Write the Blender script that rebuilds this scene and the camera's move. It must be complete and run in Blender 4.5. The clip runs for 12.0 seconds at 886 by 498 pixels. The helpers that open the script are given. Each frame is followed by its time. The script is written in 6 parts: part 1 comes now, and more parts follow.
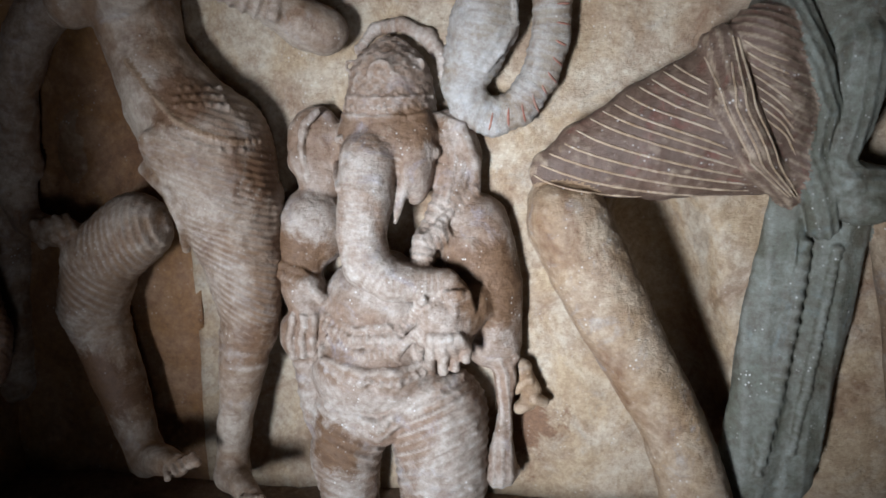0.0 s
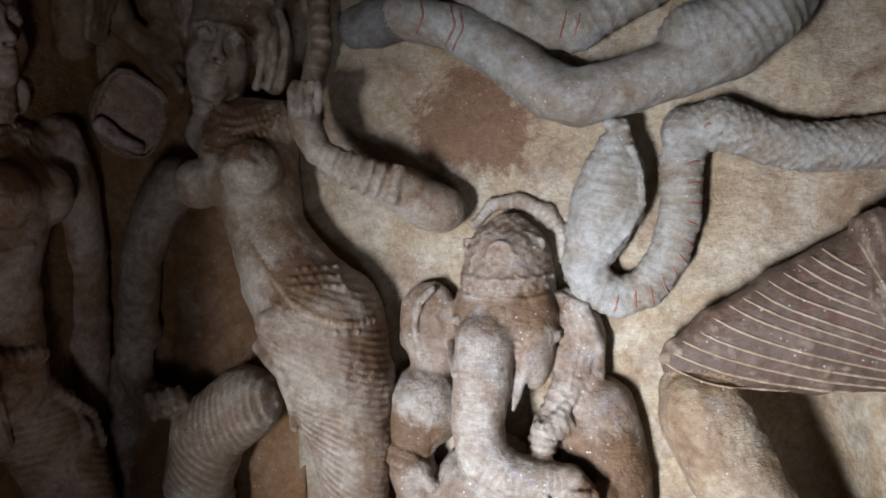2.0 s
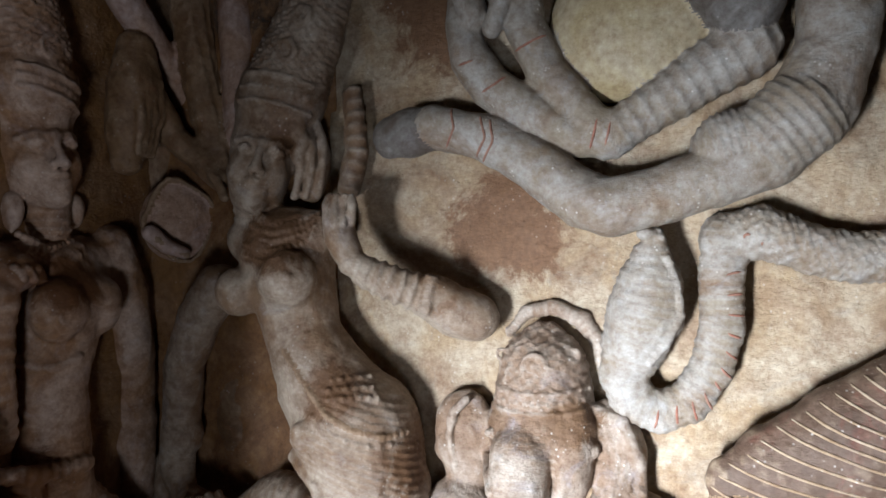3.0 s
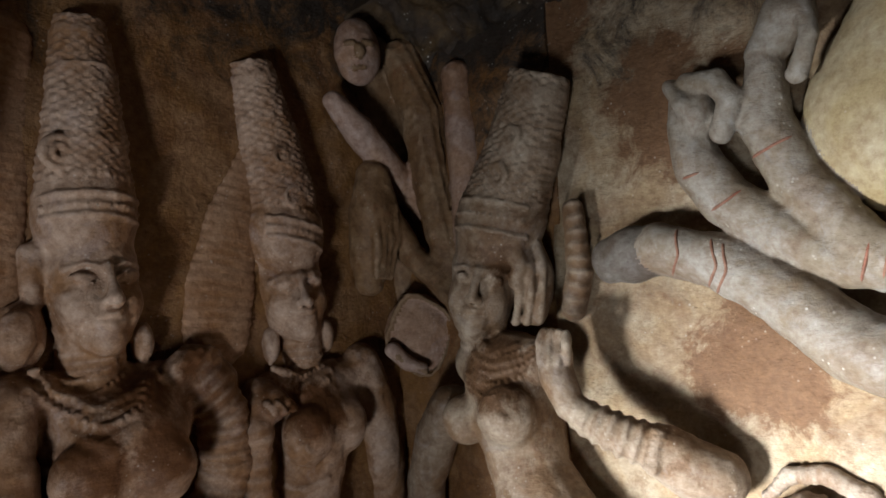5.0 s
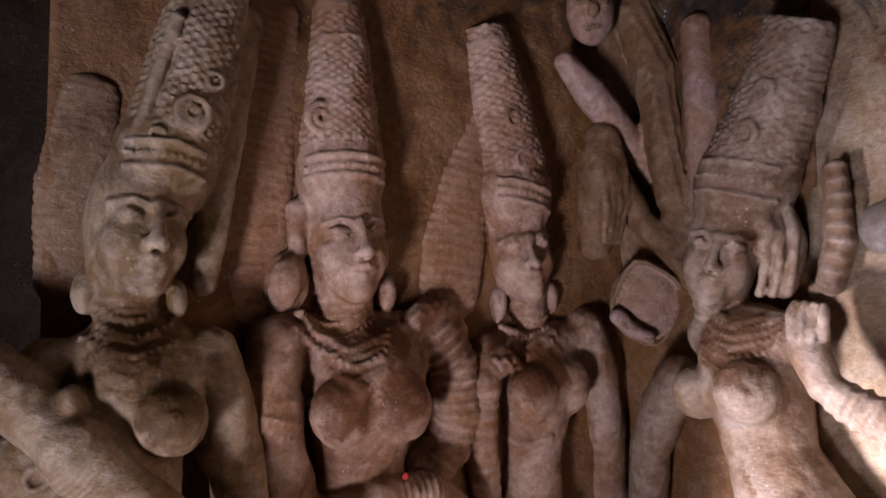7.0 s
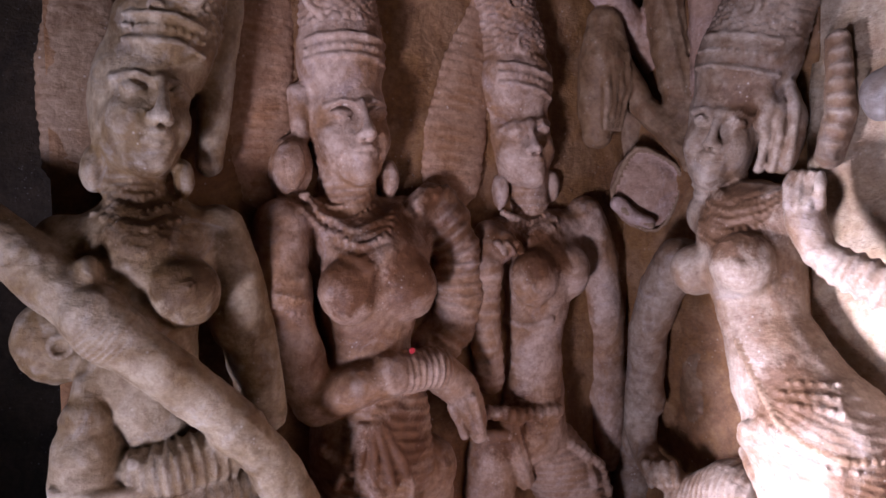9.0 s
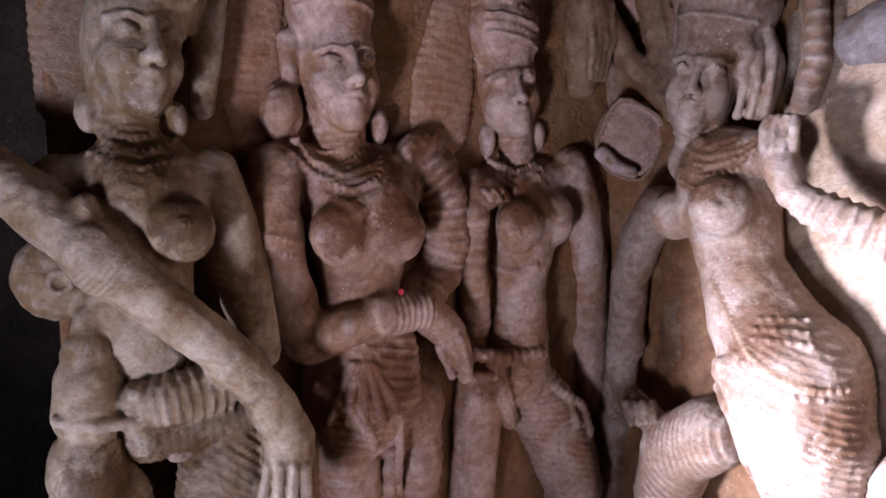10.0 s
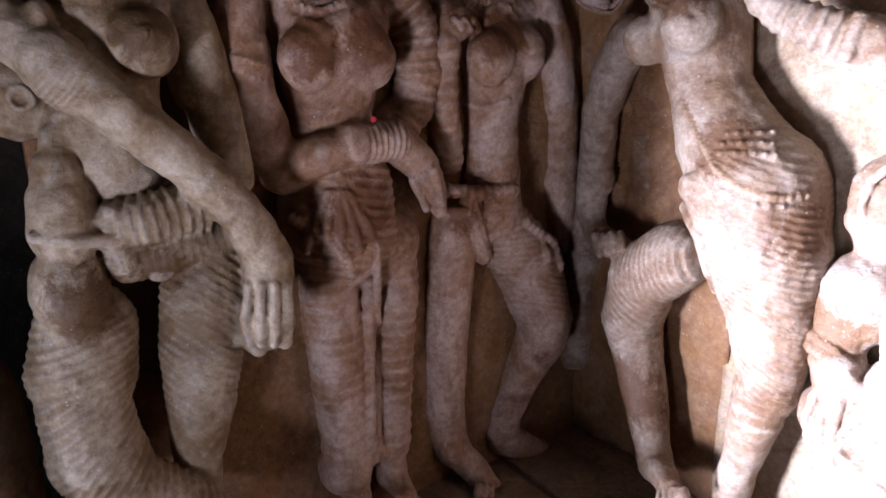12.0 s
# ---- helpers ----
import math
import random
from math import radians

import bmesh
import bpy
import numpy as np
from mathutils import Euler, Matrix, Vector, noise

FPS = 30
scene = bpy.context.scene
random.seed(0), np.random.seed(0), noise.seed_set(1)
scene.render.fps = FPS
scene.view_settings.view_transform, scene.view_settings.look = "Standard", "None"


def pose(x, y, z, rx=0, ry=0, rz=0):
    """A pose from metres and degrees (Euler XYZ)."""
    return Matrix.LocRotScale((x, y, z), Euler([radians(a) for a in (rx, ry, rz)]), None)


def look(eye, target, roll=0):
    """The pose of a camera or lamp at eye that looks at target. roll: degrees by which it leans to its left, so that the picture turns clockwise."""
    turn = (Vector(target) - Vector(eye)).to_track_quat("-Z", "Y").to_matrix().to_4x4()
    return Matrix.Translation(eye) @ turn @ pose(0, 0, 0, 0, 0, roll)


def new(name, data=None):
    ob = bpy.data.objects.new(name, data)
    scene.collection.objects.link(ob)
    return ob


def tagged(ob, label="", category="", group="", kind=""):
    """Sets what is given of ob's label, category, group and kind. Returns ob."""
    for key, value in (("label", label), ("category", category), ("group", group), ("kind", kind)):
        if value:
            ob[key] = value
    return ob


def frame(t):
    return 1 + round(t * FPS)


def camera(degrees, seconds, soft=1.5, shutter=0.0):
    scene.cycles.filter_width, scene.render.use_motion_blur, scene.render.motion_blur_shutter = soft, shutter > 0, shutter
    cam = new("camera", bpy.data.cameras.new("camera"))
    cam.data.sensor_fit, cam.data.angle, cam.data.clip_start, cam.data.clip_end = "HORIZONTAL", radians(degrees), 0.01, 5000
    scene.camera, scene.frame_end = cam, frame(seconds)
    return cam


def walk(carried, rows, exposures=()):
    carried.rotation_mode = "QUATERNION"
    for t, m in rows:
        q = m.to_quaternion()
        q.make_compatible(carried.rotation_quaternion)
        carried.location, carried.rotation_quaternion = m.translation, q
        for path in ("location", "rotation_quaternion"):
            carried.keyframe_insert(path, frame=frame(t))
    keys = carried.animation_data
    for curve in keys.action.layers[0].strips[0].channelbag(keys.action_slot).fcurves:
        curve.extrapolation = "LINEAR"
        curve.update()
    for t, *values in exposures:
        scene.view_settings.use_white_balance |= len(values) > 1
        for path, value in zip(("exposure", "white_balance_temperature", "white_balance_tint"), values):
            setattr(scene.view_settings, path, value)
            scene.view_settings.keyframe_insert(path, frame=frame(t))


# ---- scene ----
cam = camera(65.5, 12.0, soft=1.6)
PATH = [
    (0.0, 0.1793, -1.4866, 1.3414, 80.62, 0.73, 7.01),
    (0.5, 0.1519, -1.4777, 1.3473, 81.39, 0.10, 8.92),
    (1.0, 0.1082, -1.4544, 1.3689, 82.64, -0.22, 10.69),
    (1.5, 0.0734, -1.4199, 1.4087, 84.53, -0.34, 12.05),
    (2.0, 0.0844, -1.4094, 1.5206, 88.71, 0.89, 13.62),
    (2.5, 0.0956, -1.4156, 1.5795, 91.76, 1.50, 15.15),
    (4.5, 0.3036, -1.1952, 1.8982, 93.61, 1.63, 37.76),
    (5.0, 0.2746, -1.1867, 1.9090, 94.64, 2.38, 44.52),
    (5.5, 0.2654, -1.2064, 1.9125, 95.29, 0.17, 49.73),
    (6.0, 0.2497, -1.2246, 1.9079, 94.93, 0.97, 53.61),
    (6.5, 0.2414, -1.2284, 1.8989, 94.56, 0.76, 58.98),
    (8.5, 0.2530, -1.2458, 1.8235, 88.64, 0.60, 63.00),
    (9.0, 0.2608, -1.2452, 1.7916, 86.52, 0.66, 61.43),
    (9.5, 0.2851, -1.2593, 1.7687, 85.17, 0.85, 60.71),
    (10.0, 0.3016, -1.2693, 1.7396, 83.98, 0.62, 60.40),
    (10.5, 0.3062, -1.2760, 1.7160, 82.35, 0.25, 60.14),
    (11.0, 0.3164, -1.2862, 1.6778, 80.62, 0.45, 60.04),
    (11.5, 0.3277, -1.2906, 1.6323, 78.24, 1.05, 59.33),
    (12.0, 0.3275, -1.2973, 1.5923, 75.30, 1.47, 57.71),
]
EXPOSURES = [(0, -1.2, 5050, 7), (1.5, -1.3, 5050, 7), (2.5, -0.85, 5200, 7), (4.5, 0.2, 5600, 4), (5.5, 0.3, 6000, 11), (6.5, 0.75, 6000, 29), (8.5, 1.3, 5400, 38), (12, 0.92, 5150, 26)]
walk(cam, [(t, pose(*p)) for t, *p in PATH], EXPOSURES)

# ---- light: assumed day through a low cave mouth, left behind the viewer; added fill ----
world = bpy.data.worlds.new("world")
scene.world = world
world.use_nodes = True
wn = world.node_tree
sky = wn.nodes.new("ShaderNodeTexSky")
sky.sky_type, sky.sun_disc = "NISHITA", False
sky.sun_elevation, sky.sun_rotation = radians(40), radians(200)
wn.links.new(sky.outputs[0], wn.nodes["Background"].inputs[0])
wn.nodes["Background"].inputs[1].default_value = 0.05

# key lamp in an assumed mouth; its narrow spread shapes the pool of light
beam = bpy.data.lights.new("cave_mouth_beam", "AREA")
beam.shape, beam.size, beam.size_y = "RECTANGLE", 0.3, 0.9
beam.energy, beam.color, beam.spread = 33, (1.0, 0.95, 0.88), radians(41)
new("cave_mouth_beam", beam).matrix_world = look((-0.92, -2.75, 0.55), (0.08, 0.0, 1.06))
# added fill lamp that brightens the side wall statues, no known source
glow = bpy.data.lights.new("side_wall_fill", "AREA")
glow.shape, glow.size, glow.size_y = "RECTANGLE", 0.4, 0.6
glow.energy, glow.color, glow.spread = 5.0, (1.0, 0.95, 0.90), radians(58)
new("side_wall_fill", glow).matrix_world = look((0.7, -2.9, 0.35), (-1.05, -0.62, 1.98))


# ---- materials ----
def stone(name, base, worn, stain, paint=None, rough=0.68, fleck=0.4, bump=0.55, soot=0.0, patches=(), raised_tint=None, raised_most=0.5):
    """Carved rock with remains of old plaster and paint: broad stains, worn patches, flecks and grain."""
    m = bpy.data.materials.new(name)
    raised_tint = raised_tint or tuple(min(0.7, v * 1.25 + 0.05) for v in worn)
    m.use_nodes = True
    nt = m.node_tree
    nodes, links = nt.nodes, nt.links
    bsdf = nodes["Principled BSDF"]
    at = nodes.new("ShaderNodeTexCoord").outputs["Object"]

    def noise_tex(scale, detail=4.0, distort=0.0, rough_n=0.6):
        n = nodes.new("ShaderNodeTexNoise")
        n.inputs["Scale"].default_value, n.inputs["Detail"].default_value = scale, detail
        n.inputs["Distortion"].default_value, n.inputs["Roughness"].default_value = distort, rough_n
        links.new(at, n.inputs["Vector"])
        return n.outputs["Fac"]

    def ramp(fac, lo, hi):
        r = nodes.new("ShaderNodeMapRange")
        r.inputs["From Min"].default_value, r.inputs["From Max"].default_value = lo, hi
        links.new(fac, r.inputs["Value"])
        return r.outputs["Result"]

    def mix(fac, a, b, kind="MIX"):
        x = nodes.new("ShaderNodeMix")
        x.data_type, x.blend_type = "RGBA", kind
        if isinstance(fac, float):
            x.inputs["Factor"].default_value = fac
        else:
            links.new(fac, x.inputs["Factor"])
        for key, v in ((6, a), (7, b)):
            if isinstance(v, tuple):
                x.inputs[key].default_value = (*v, 1)
            else:
                links.new(v, x.inputs[key])
        return x.outputs[2]

    col = mix(ramp(noise_tex(6, 6, 0.8), 0.42, 0.58), base, worn)
    col = mix(ramp(noise_tex(3.3, 6, 1.2, 0.7), 0.5, 0.7), col, stain)
    col = mix(ramp(noise_tex(19, 7, 0.4, 0.8), 0.46, 0.86), col, stain)
    if paint:
        col = mix(ramp(noise_tex(11, 6, 1.2, 0.7), 0.55, 0.95), col, paint)
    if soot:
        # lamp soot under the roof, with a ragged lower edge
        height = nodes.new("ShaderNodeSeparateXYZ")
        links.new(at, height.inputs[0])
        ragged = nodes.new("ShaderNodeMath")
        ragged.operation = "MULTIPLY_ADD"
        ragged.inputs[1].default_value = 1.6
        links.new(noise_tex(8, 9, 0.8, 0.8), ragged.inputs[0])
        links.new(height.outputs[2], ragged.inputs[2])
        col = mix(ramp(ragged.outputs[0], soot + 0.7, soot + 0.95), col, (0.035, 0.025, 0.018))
    # ribs and raised parts turn paler: wear plus highlight painted on ridges
    raised_at = nodes.new("ShaderNodeAttribute")
    raised_at.attribute_name = "worn"
    raised_share = nodes.new("ShaderNodeMath")
    raised_share.operation = "MULTIPLY"
    links.new(ramp(raised_at.outputs["Fac"], 0.1, 0.9), raised_share.inputs[0])
    links.new(ramp(noise_tex(22, 6, 0.6, 0.7), 0.34, 0.6), raised_share.inputs[1])
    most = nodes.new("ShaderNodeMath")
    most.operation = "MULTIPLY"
    most.inputs[1].default_value = raised_most
    links.new(raised_share.outputs[0], most.inputs[0])
    col = mix(most.outputs[0], col, raised_tint)
    for px, py, pz, size in patches:
        # ragged brown patch: flaked, smoke-brown stain, on statues also painted shade
        away = nodes.new("ShaderNodeVectorMath")
        away.operation = "DISTANCE"
        away.inputs[1].default_value = (px, py, pz)
        links.new(at, away.inputs[0])
        rim = nodes.new("ShaderNodeMath")
        rim.operation = "MULTIPLY_ADD"
        rim.inputs[1].default_value = size * 2.6
        links.new(noise_tex(11, 8, 0.5, 0.75), rim.inputs[0])
        links.new(away.outputs["Value"], rim.inputs[2])
        col = mix(ramp(rim.outputs[0], size * 2.3, size * 1.95), col, stain)
    grain = noise_tex(60, 6, 0, 0.7)
    col = mix(ramp(grain, 0.3, 0.75), mix(0.75, col, (0.40, 0.30, 0.22), "MULTIPLY"), col)
    # pale flecks in the colour: stone specks and glints painted as spots
    spot = nodes.new("ShaderNodeTexVoronoi")
    spot.inputs["Scale"].default_value = 75
    links.new(at, spot.inputs["Vector"])
    near = ramp(spot.outputs["Distance"], 0.22, 0.1)
    patch = ramp(noise_tex(16, 3), 0.52, 0.66)
    both = nodes.new("ShaderNodeMath")
    both.operation = "MULTIPLY"
    links.new(near, both.inputs[0])
    links.new(patch, both.inputs[1])
    amount = nodes.new("ShaderNodeMath")
    amount.operation = "MULTIPLY"
    amount.inputs[1].default_value = fleck
    links.new(both.outputs[0], amount.inputs[0])
    col = mix(amount.outputs[0], col, (0.62, 0.58, 0.52))
    links.new(col, bsdf.inputs["Base Color"])
    r = nodes.new("ShaderNodeMapRange")
    r.inputs["To Min"].default_value, r.inputs["To Max"].default_value = rough - 0.22, rough + 0.12
    links.new(noise_tex(18, 4), r.inputs["Value"])
    links.new(r.outputs["Result"], bsdf.inputs["Roughness"])
    bsdf.inputs["Specular IOR Level"].default_value = 0.45
    b1, b2 = nodes.new("ShaderNodeBump"), nodes.new("ShaderNodeBump")
    b1.inputs["Strength"].default_value, b1.inputs["Distance"].default_value = bump, 0.006
    b2.inputs["Strength"].default_value, b2.inputs["Distance"].default_value = bump, 0.004
    links.new(noise_tex(45, 5, 0.3), b1.inputs["Height"])
    # fine chisel strokes, longer than they are high
    pick = nodes.new("ShaderNodeMapping")
    pick.inputs["Scale"].default_value = (0.7, 0.7, 1.4)
    links.new(at, pick.inputs["Vector"])
    stroke = nodes.new("ShaderNodeTexNoise")
    stroke.inputs["Scale"].default_value, stroke.inputs["Detail"].default_value = 130, 5
    stroke.inputs["Roughness"].default_value = 0.7
    links.new(pick.outputs[0], stroke.inputs["Vector"])
    links.new(stroke.outputs["Fac"], b2.inputs["Height"])
    links.new(b1.outputs[0], b2.inputs["Normal"])
    links.new(b2.outputs[0], bsdf.inputs["Normal"])
    return m


MATS = {
    "body": stone("weathered_tan_stone", (0.235, 0.15, 0.085), (0.40, 0.33, 0.255), (0.135, 0.07, 0.03), (0.37, 0.35, 0.35), raised_tint=(0.49, 0.43, 0.36), patches=((-0.7, -0.04, 1.77, 0.11), (-0.72, 0.0, 2.0, 0.06), (-0.56, -0.07, 1.43, 0.08), (-0.45, 0.0, 1.25, 0.09), (-0.85, 0.0, 0.75, 0.12))),
    # brown patches: stains and shade on breast tops, painted arm shade on slender chest
    "flesh": stone("weathered_rose_stone", (0.315, 0.175, 0.085), (0.51, 0.375, 0.285), (0.15, 0.062, 0.018), (0.43, 0.36, 0.37), raised_tint=(0.54, 0.43, 0.36), patches=((-1.04, -0.742, 1.655, 0.075), (-1.04, -0.6, 1.655, 0.075), (-1.09, -0.63, 1.78, 0.08), (-1.1, -0.23, 1.69, 0.1), (-1.06, -0.66, 1.28, 0.1), (-1.15, -0.3, 1.25, 0.09), (-1.1, -0.52, 1.81, 0.06))),
    # brown patches; the one on the right arm is painted shade
    "pale": stone("pale_stone", (0.27, 0.185, 0.125), (0.43, 0.37, 0.31), (0.16, 0.09, 0.042), (0.34, 0.34, 0.40), raised_tint=(0.58, 0.53, 0.46), patches=((0.09, 0.04, 1.0, 0.12), (-0.36, 0.05, 1.07, 0.09), (-0.06, 0.02, 1.36, 0.07), (-0.27, 0.0, 0.62, 0.08)), fleck=0.8, bump=0.8),
    "brown": stone("brown_stone", (0.212, 0.123, 0.056), (0.283, 0.194, 0.115), (0.109, 0.053, 0.019), (0.274, 0.105, 0.049)),
    "rust": stone("rust_stone", (0.304, 0.158, 0.068), (0.365, 0.229, 0.139), (0.166, 0.065, 0.019)),
    "rose": stone("rose_stone", (0.394, 0.260, 0.180), (0.448, 0.336, 0.292), (0.233, 0.110, 0.054), (0.343, 0.321, 0.366)),
    # brown patches: breast stain, and shade of the arms painted in
    "olive": stone("olive_stone", (0.215, 0.14, 0.058), (0.40, 0.325, 0.215), (0.105, 0.056, 0.014), (0.38, 0.38, 0.38), raised_tint=(0.49, 0.45, 0.38), patches=((-0.96, -1.072, 1.675, 0.08), (-1.0, -1.13, 1.79, 0.09), (-1.0, -1.22, 1.2, 0.09), (-1.02, -1.09, 1.24, 0.07))),
    "grey": stone("grey_stone", (0.28, 0.235, 0.175), (0.37, 0.345, 0.31), (0.175, 0.10, 0.045), (0.31, 0.33, 0.36), raised_tint=(0.48, 0.46, 0.43), fleck=0.7),
    "tan": stone("tan_stone", (0.34, 0.235, 0.13), (0.42, 0.33, 0.225), (0.19, 0.105, 0.05), (0.30, 0.33, 0.37), fleck=0.8, bump=0.8),
    "cream": stone("cream_stone", (0.438, 0.359, 0.201), (0.480, 0.412, 0.278), (0.360, 0.270, 0.135), fleck=0.2, bump=0.25),
    "cloth": stone("painted_cloth_stone", (0.120, 0.078, 0.052), (0.175, 0.115, 0.078), (0.085, 0.044, 0.026), (0.20, 0.03, 0.018), raised_tint=(0.419, 0.329, 0.227), raised_most=0.85, fleck=0.7),
    "sash": stone("grey_green_stone", (0.135, 0.135, 0.098), (0.21, 0.215, 0.175), (0.085, 0.062, 0.036), (0.18, 0.23, 0.24), raised_tint=(0.27, 0.27, 0.23), fleck=0.7),
    "dark": stone("dark_stone", (0.124, 0.101, 0.079), (0.191, 0.179, 0.168), (0.068, 0.045, 0.034)),
    "red": stone("red_painted_stone", (0.276, 0.075, 0.038), (0.279, 0.145, 0.096), (0.175, 0.065, 0.040), fleck=0.4),
}
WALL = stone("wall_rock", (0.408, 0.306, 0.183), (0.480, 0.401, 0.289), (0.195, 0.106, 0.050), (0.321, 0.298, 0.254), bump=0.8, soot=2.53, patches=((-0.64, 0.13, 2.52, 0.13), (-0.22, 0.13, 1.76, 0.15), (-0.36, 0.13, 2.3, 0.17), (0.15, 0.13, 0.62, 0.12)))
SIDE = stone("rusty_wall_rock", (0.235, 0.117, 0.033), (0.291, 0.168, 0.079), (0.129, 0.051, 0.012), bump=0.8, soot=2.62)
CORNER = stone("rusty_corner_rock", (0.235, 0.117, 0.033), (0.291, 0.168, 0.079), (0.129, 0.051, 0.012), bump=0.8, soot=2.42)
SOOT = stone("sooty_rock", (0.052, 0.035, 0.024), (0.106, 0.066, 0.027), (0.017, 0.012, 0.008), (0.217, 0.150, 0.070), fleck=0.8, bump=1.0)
# far rock coloured dark on purpose, to cut bounce and deepen the shade
FAR = stone("darkened_far_rock", (0.075, 0.052, 0.028), (0.105, 0.072, 0.042), (0.038, 0.025, 0.014), bump=0.8)
FLOOR = stone("floor_rock", (0.24, 0.165, 0.10), (0.33, 0.245, 0.165), (0.11, 0.065, 0.03), bump=1.0)


# ---- carving: rounded forms melted into one skin ----
def lattice(shape, step, cells, seed):
    """Smooth random field on a grid of that shape, with bumps about cells * step wide."""
    rng = np.random.RandomState(seed)
    small = [int(n / cells) + 3 for n in shape]
    f = rng.uniform(-1, 1, small).astype(np.float32)
    for axis, n in enumerate(shape):
        at = np.arange(n) / cells
        i = at.astype(int)
        w = (at - i).astype(np.float32)
        w = w * w * (3 - 2 * w)
        w = w.reshape([-1 if k == axis else 1 for k in range(3)])
        f = np.take(f, i, axis) * (1 - w) + np.take(f, i + 1, axis) * w
    return f


class Carving:
    """A statue or relief: tubes, balls, rings and cuts blended into one closed mesh."""

    def __init__(self, name, depth, step):
        self.name, self.depth, self.step = name, depth, step
        self.side = 1 - depth
        self.items, self.low, self.high = [], np.full(3, 9.0), np.full(3, -9.0)
        self.kinds, self.lines, self.cords = [], [], []

    def add(self, mat, low, high, k, form):
        if mat and mat not in self.kinds:
            self.kinds.append(mat)
        low, high = np.array(low), np.array(high)
        self.items.append((mat, low, high, k, form))
        if mat:
            self.low, self.high = np.minimum(self.low, low), np.maximum(self.high, high)

    def tube(self, mat, *nodes, k=0.012, rib=None, scale=None, flat=1.0, cap=False):
        n = np.array(nodes)
        rad = n[:, 3:4]
        dep, sid = self.depth, self.side

        def form(p):
            best, run, top = None, 0.0, None
            for a, b in zip(n[:-1], n[1:]):
                ba = b[:3] - a[:3]
                size = max(np.linalg.norm(ba), 1e-5)
                free = sum((p[i] - a[i]) * ba[i] for i in range(3)) / size ** 2
                h = np.clip(free, 0, 1)
                q = [p[i] - a[i] - h * ba[i] for i in range(3)]
                q[dep] = q[dep] / flat
                d = np.sqrt(q[0] ** 2 + q[1] ** 2 + q[2] ** 2) - (a[3] + (b[3] - a[3]) * h)
                if rib or scale:
                    across = (q[sid] * ba[2] - q[2] * ba[sid]) / size
                    along = run + free * size
                    if rib:
                        skew = rib[2] if len(rib) > 2 else 0
                        phase = across + skew * along if len(rib) > 3 else along + skew * across
                        wave = (0.5 + 0.5 * np.cos(phase * (2 * math.pi / rib[0]))) ** 2
                        d = d - 0.7 * rib[1] * (2 * wave - 0.75)
                    else:
                        w = 2 * math.pi / scale[0]
                        row = np.floor(along / scale[0] + 0.5)
                        wave = 0.5 + 0.5 * np.cos(along * w) * np.cos(across * w + math.pi * row)
                        d = d - scale[1] * (2 * wave - 1)
                    top = wave if best is None else np.where(d < best, wave, top)
                run += size
                best = d if best is None else np.minimum(best, d)
            if cap:
                way = (n[0] - n[1])[:3]
                way = way / np.linalg.norm(way)
                best = np.maximum(best, sum((p[i] - n[0][i]) * way[i] for i in range(3)))
            return best if top is None else (best, top)

        self.add(mat, (n[:, :3] - rad).min(0), (n[:, :3] + rad).max(0), k, form)

    def ball(self, mat, at, wide, tall, deep, tilt=0.0, k=0.012):
        c, s = math.cos(radians(tilt)), math.sin(radians(tilt))
        dep, sid = self.depth, self.side

        def form(p):
            u, w, d = p[sid] - at[sid], p[2] - at[2], p[dep] - at[dep]
            u, w = c * u - s * w, s * u + c * w
            r = np.sqrt((u / wide) ** 2 + (w / tall) ** 2 + (d / deep) ** 2)
            g = np.sqrt((u / wide ** 2) ** 2 + (w / tall ** 2) ** 2 + (d / deep ** 2) ** 2)
            return r * (r - 1) / np.maximum(g, 1e-6)

        big = max(wide, tall, deep)
        self.add(mat, [v - big for v in at], [v + big for v in at], k, form)

    def ring(self, mat, at, wide, thick):
        dep, sid = self.depth, self.side

        def form(p):
            flat_r = np.sqrt((p[sid] - at[sid]) ** 2 + (p[2] - at[2]) ** 2) - wide
            return np.sqrt(flat_r ** 2 + (p[dep] - at[dep]) ** 2) - thick

        big = wide + thick
        self.add(mat, [v - big for v in at], [v + big for v in at], 0.003, form)

    def cut(self, at, size):
        def form(p):
            return np.sqrt(sum((p[i] - at[i]) ** 2 for i in range(3))) - size

        self.add(None, [v - size for v in at], [v + size for v in at], 0.0, form)

    def blob(self, mat, at, axes, radii, k=0.01):
        """An ellipsoid along three given unit axes; with no material it is scooped out softly."""
        at, axes = np.array(at), [np.array(a) for a in axes]

        def form(p):
            q = [sum((p[i] - at[i]) * a[i] for i in range(3)) for a in axes]
            r = np.sqrt(sum((v / s) ** 2 for v, s in zip(q, radii)))
            g = np.sqrt(sum((v / s ** 2) ** 2 for v, s in zip(q, radii)))
            return r * (r - 1) / np.maximum(g, 1e-6)

        big = max(radii)
        self.add(mat, [v - big for v in at], [v + big for v in at], k, form)

    def groove(self, *nodes, k=0.006):
        self.tube(None, *nodes, k=k)

    def stripe(self, mat, *nodes, beads=0.0):
        """A raised cord, or a string of beads, carved on the surface along the way given."""
        if mat not in self.kinds:
            self.kinds.append(mat)
        self.cords.append((mat, np.array(nodes, float), beads))

    def paint(self, mat, *nodes):
        """A thin line of paint or plaster that follows the surface."""
        if mat not in self.kinds:
            self.kinds.append(mat)
        self.lines.append((mat, np.array(nodes, float)))

    def settled(self, n, gap, field, low, h):
        """Points along a way, a gap apart, set down on the front of the field; those that miss it are left out."""
        dep, sid = self.depth, self.side
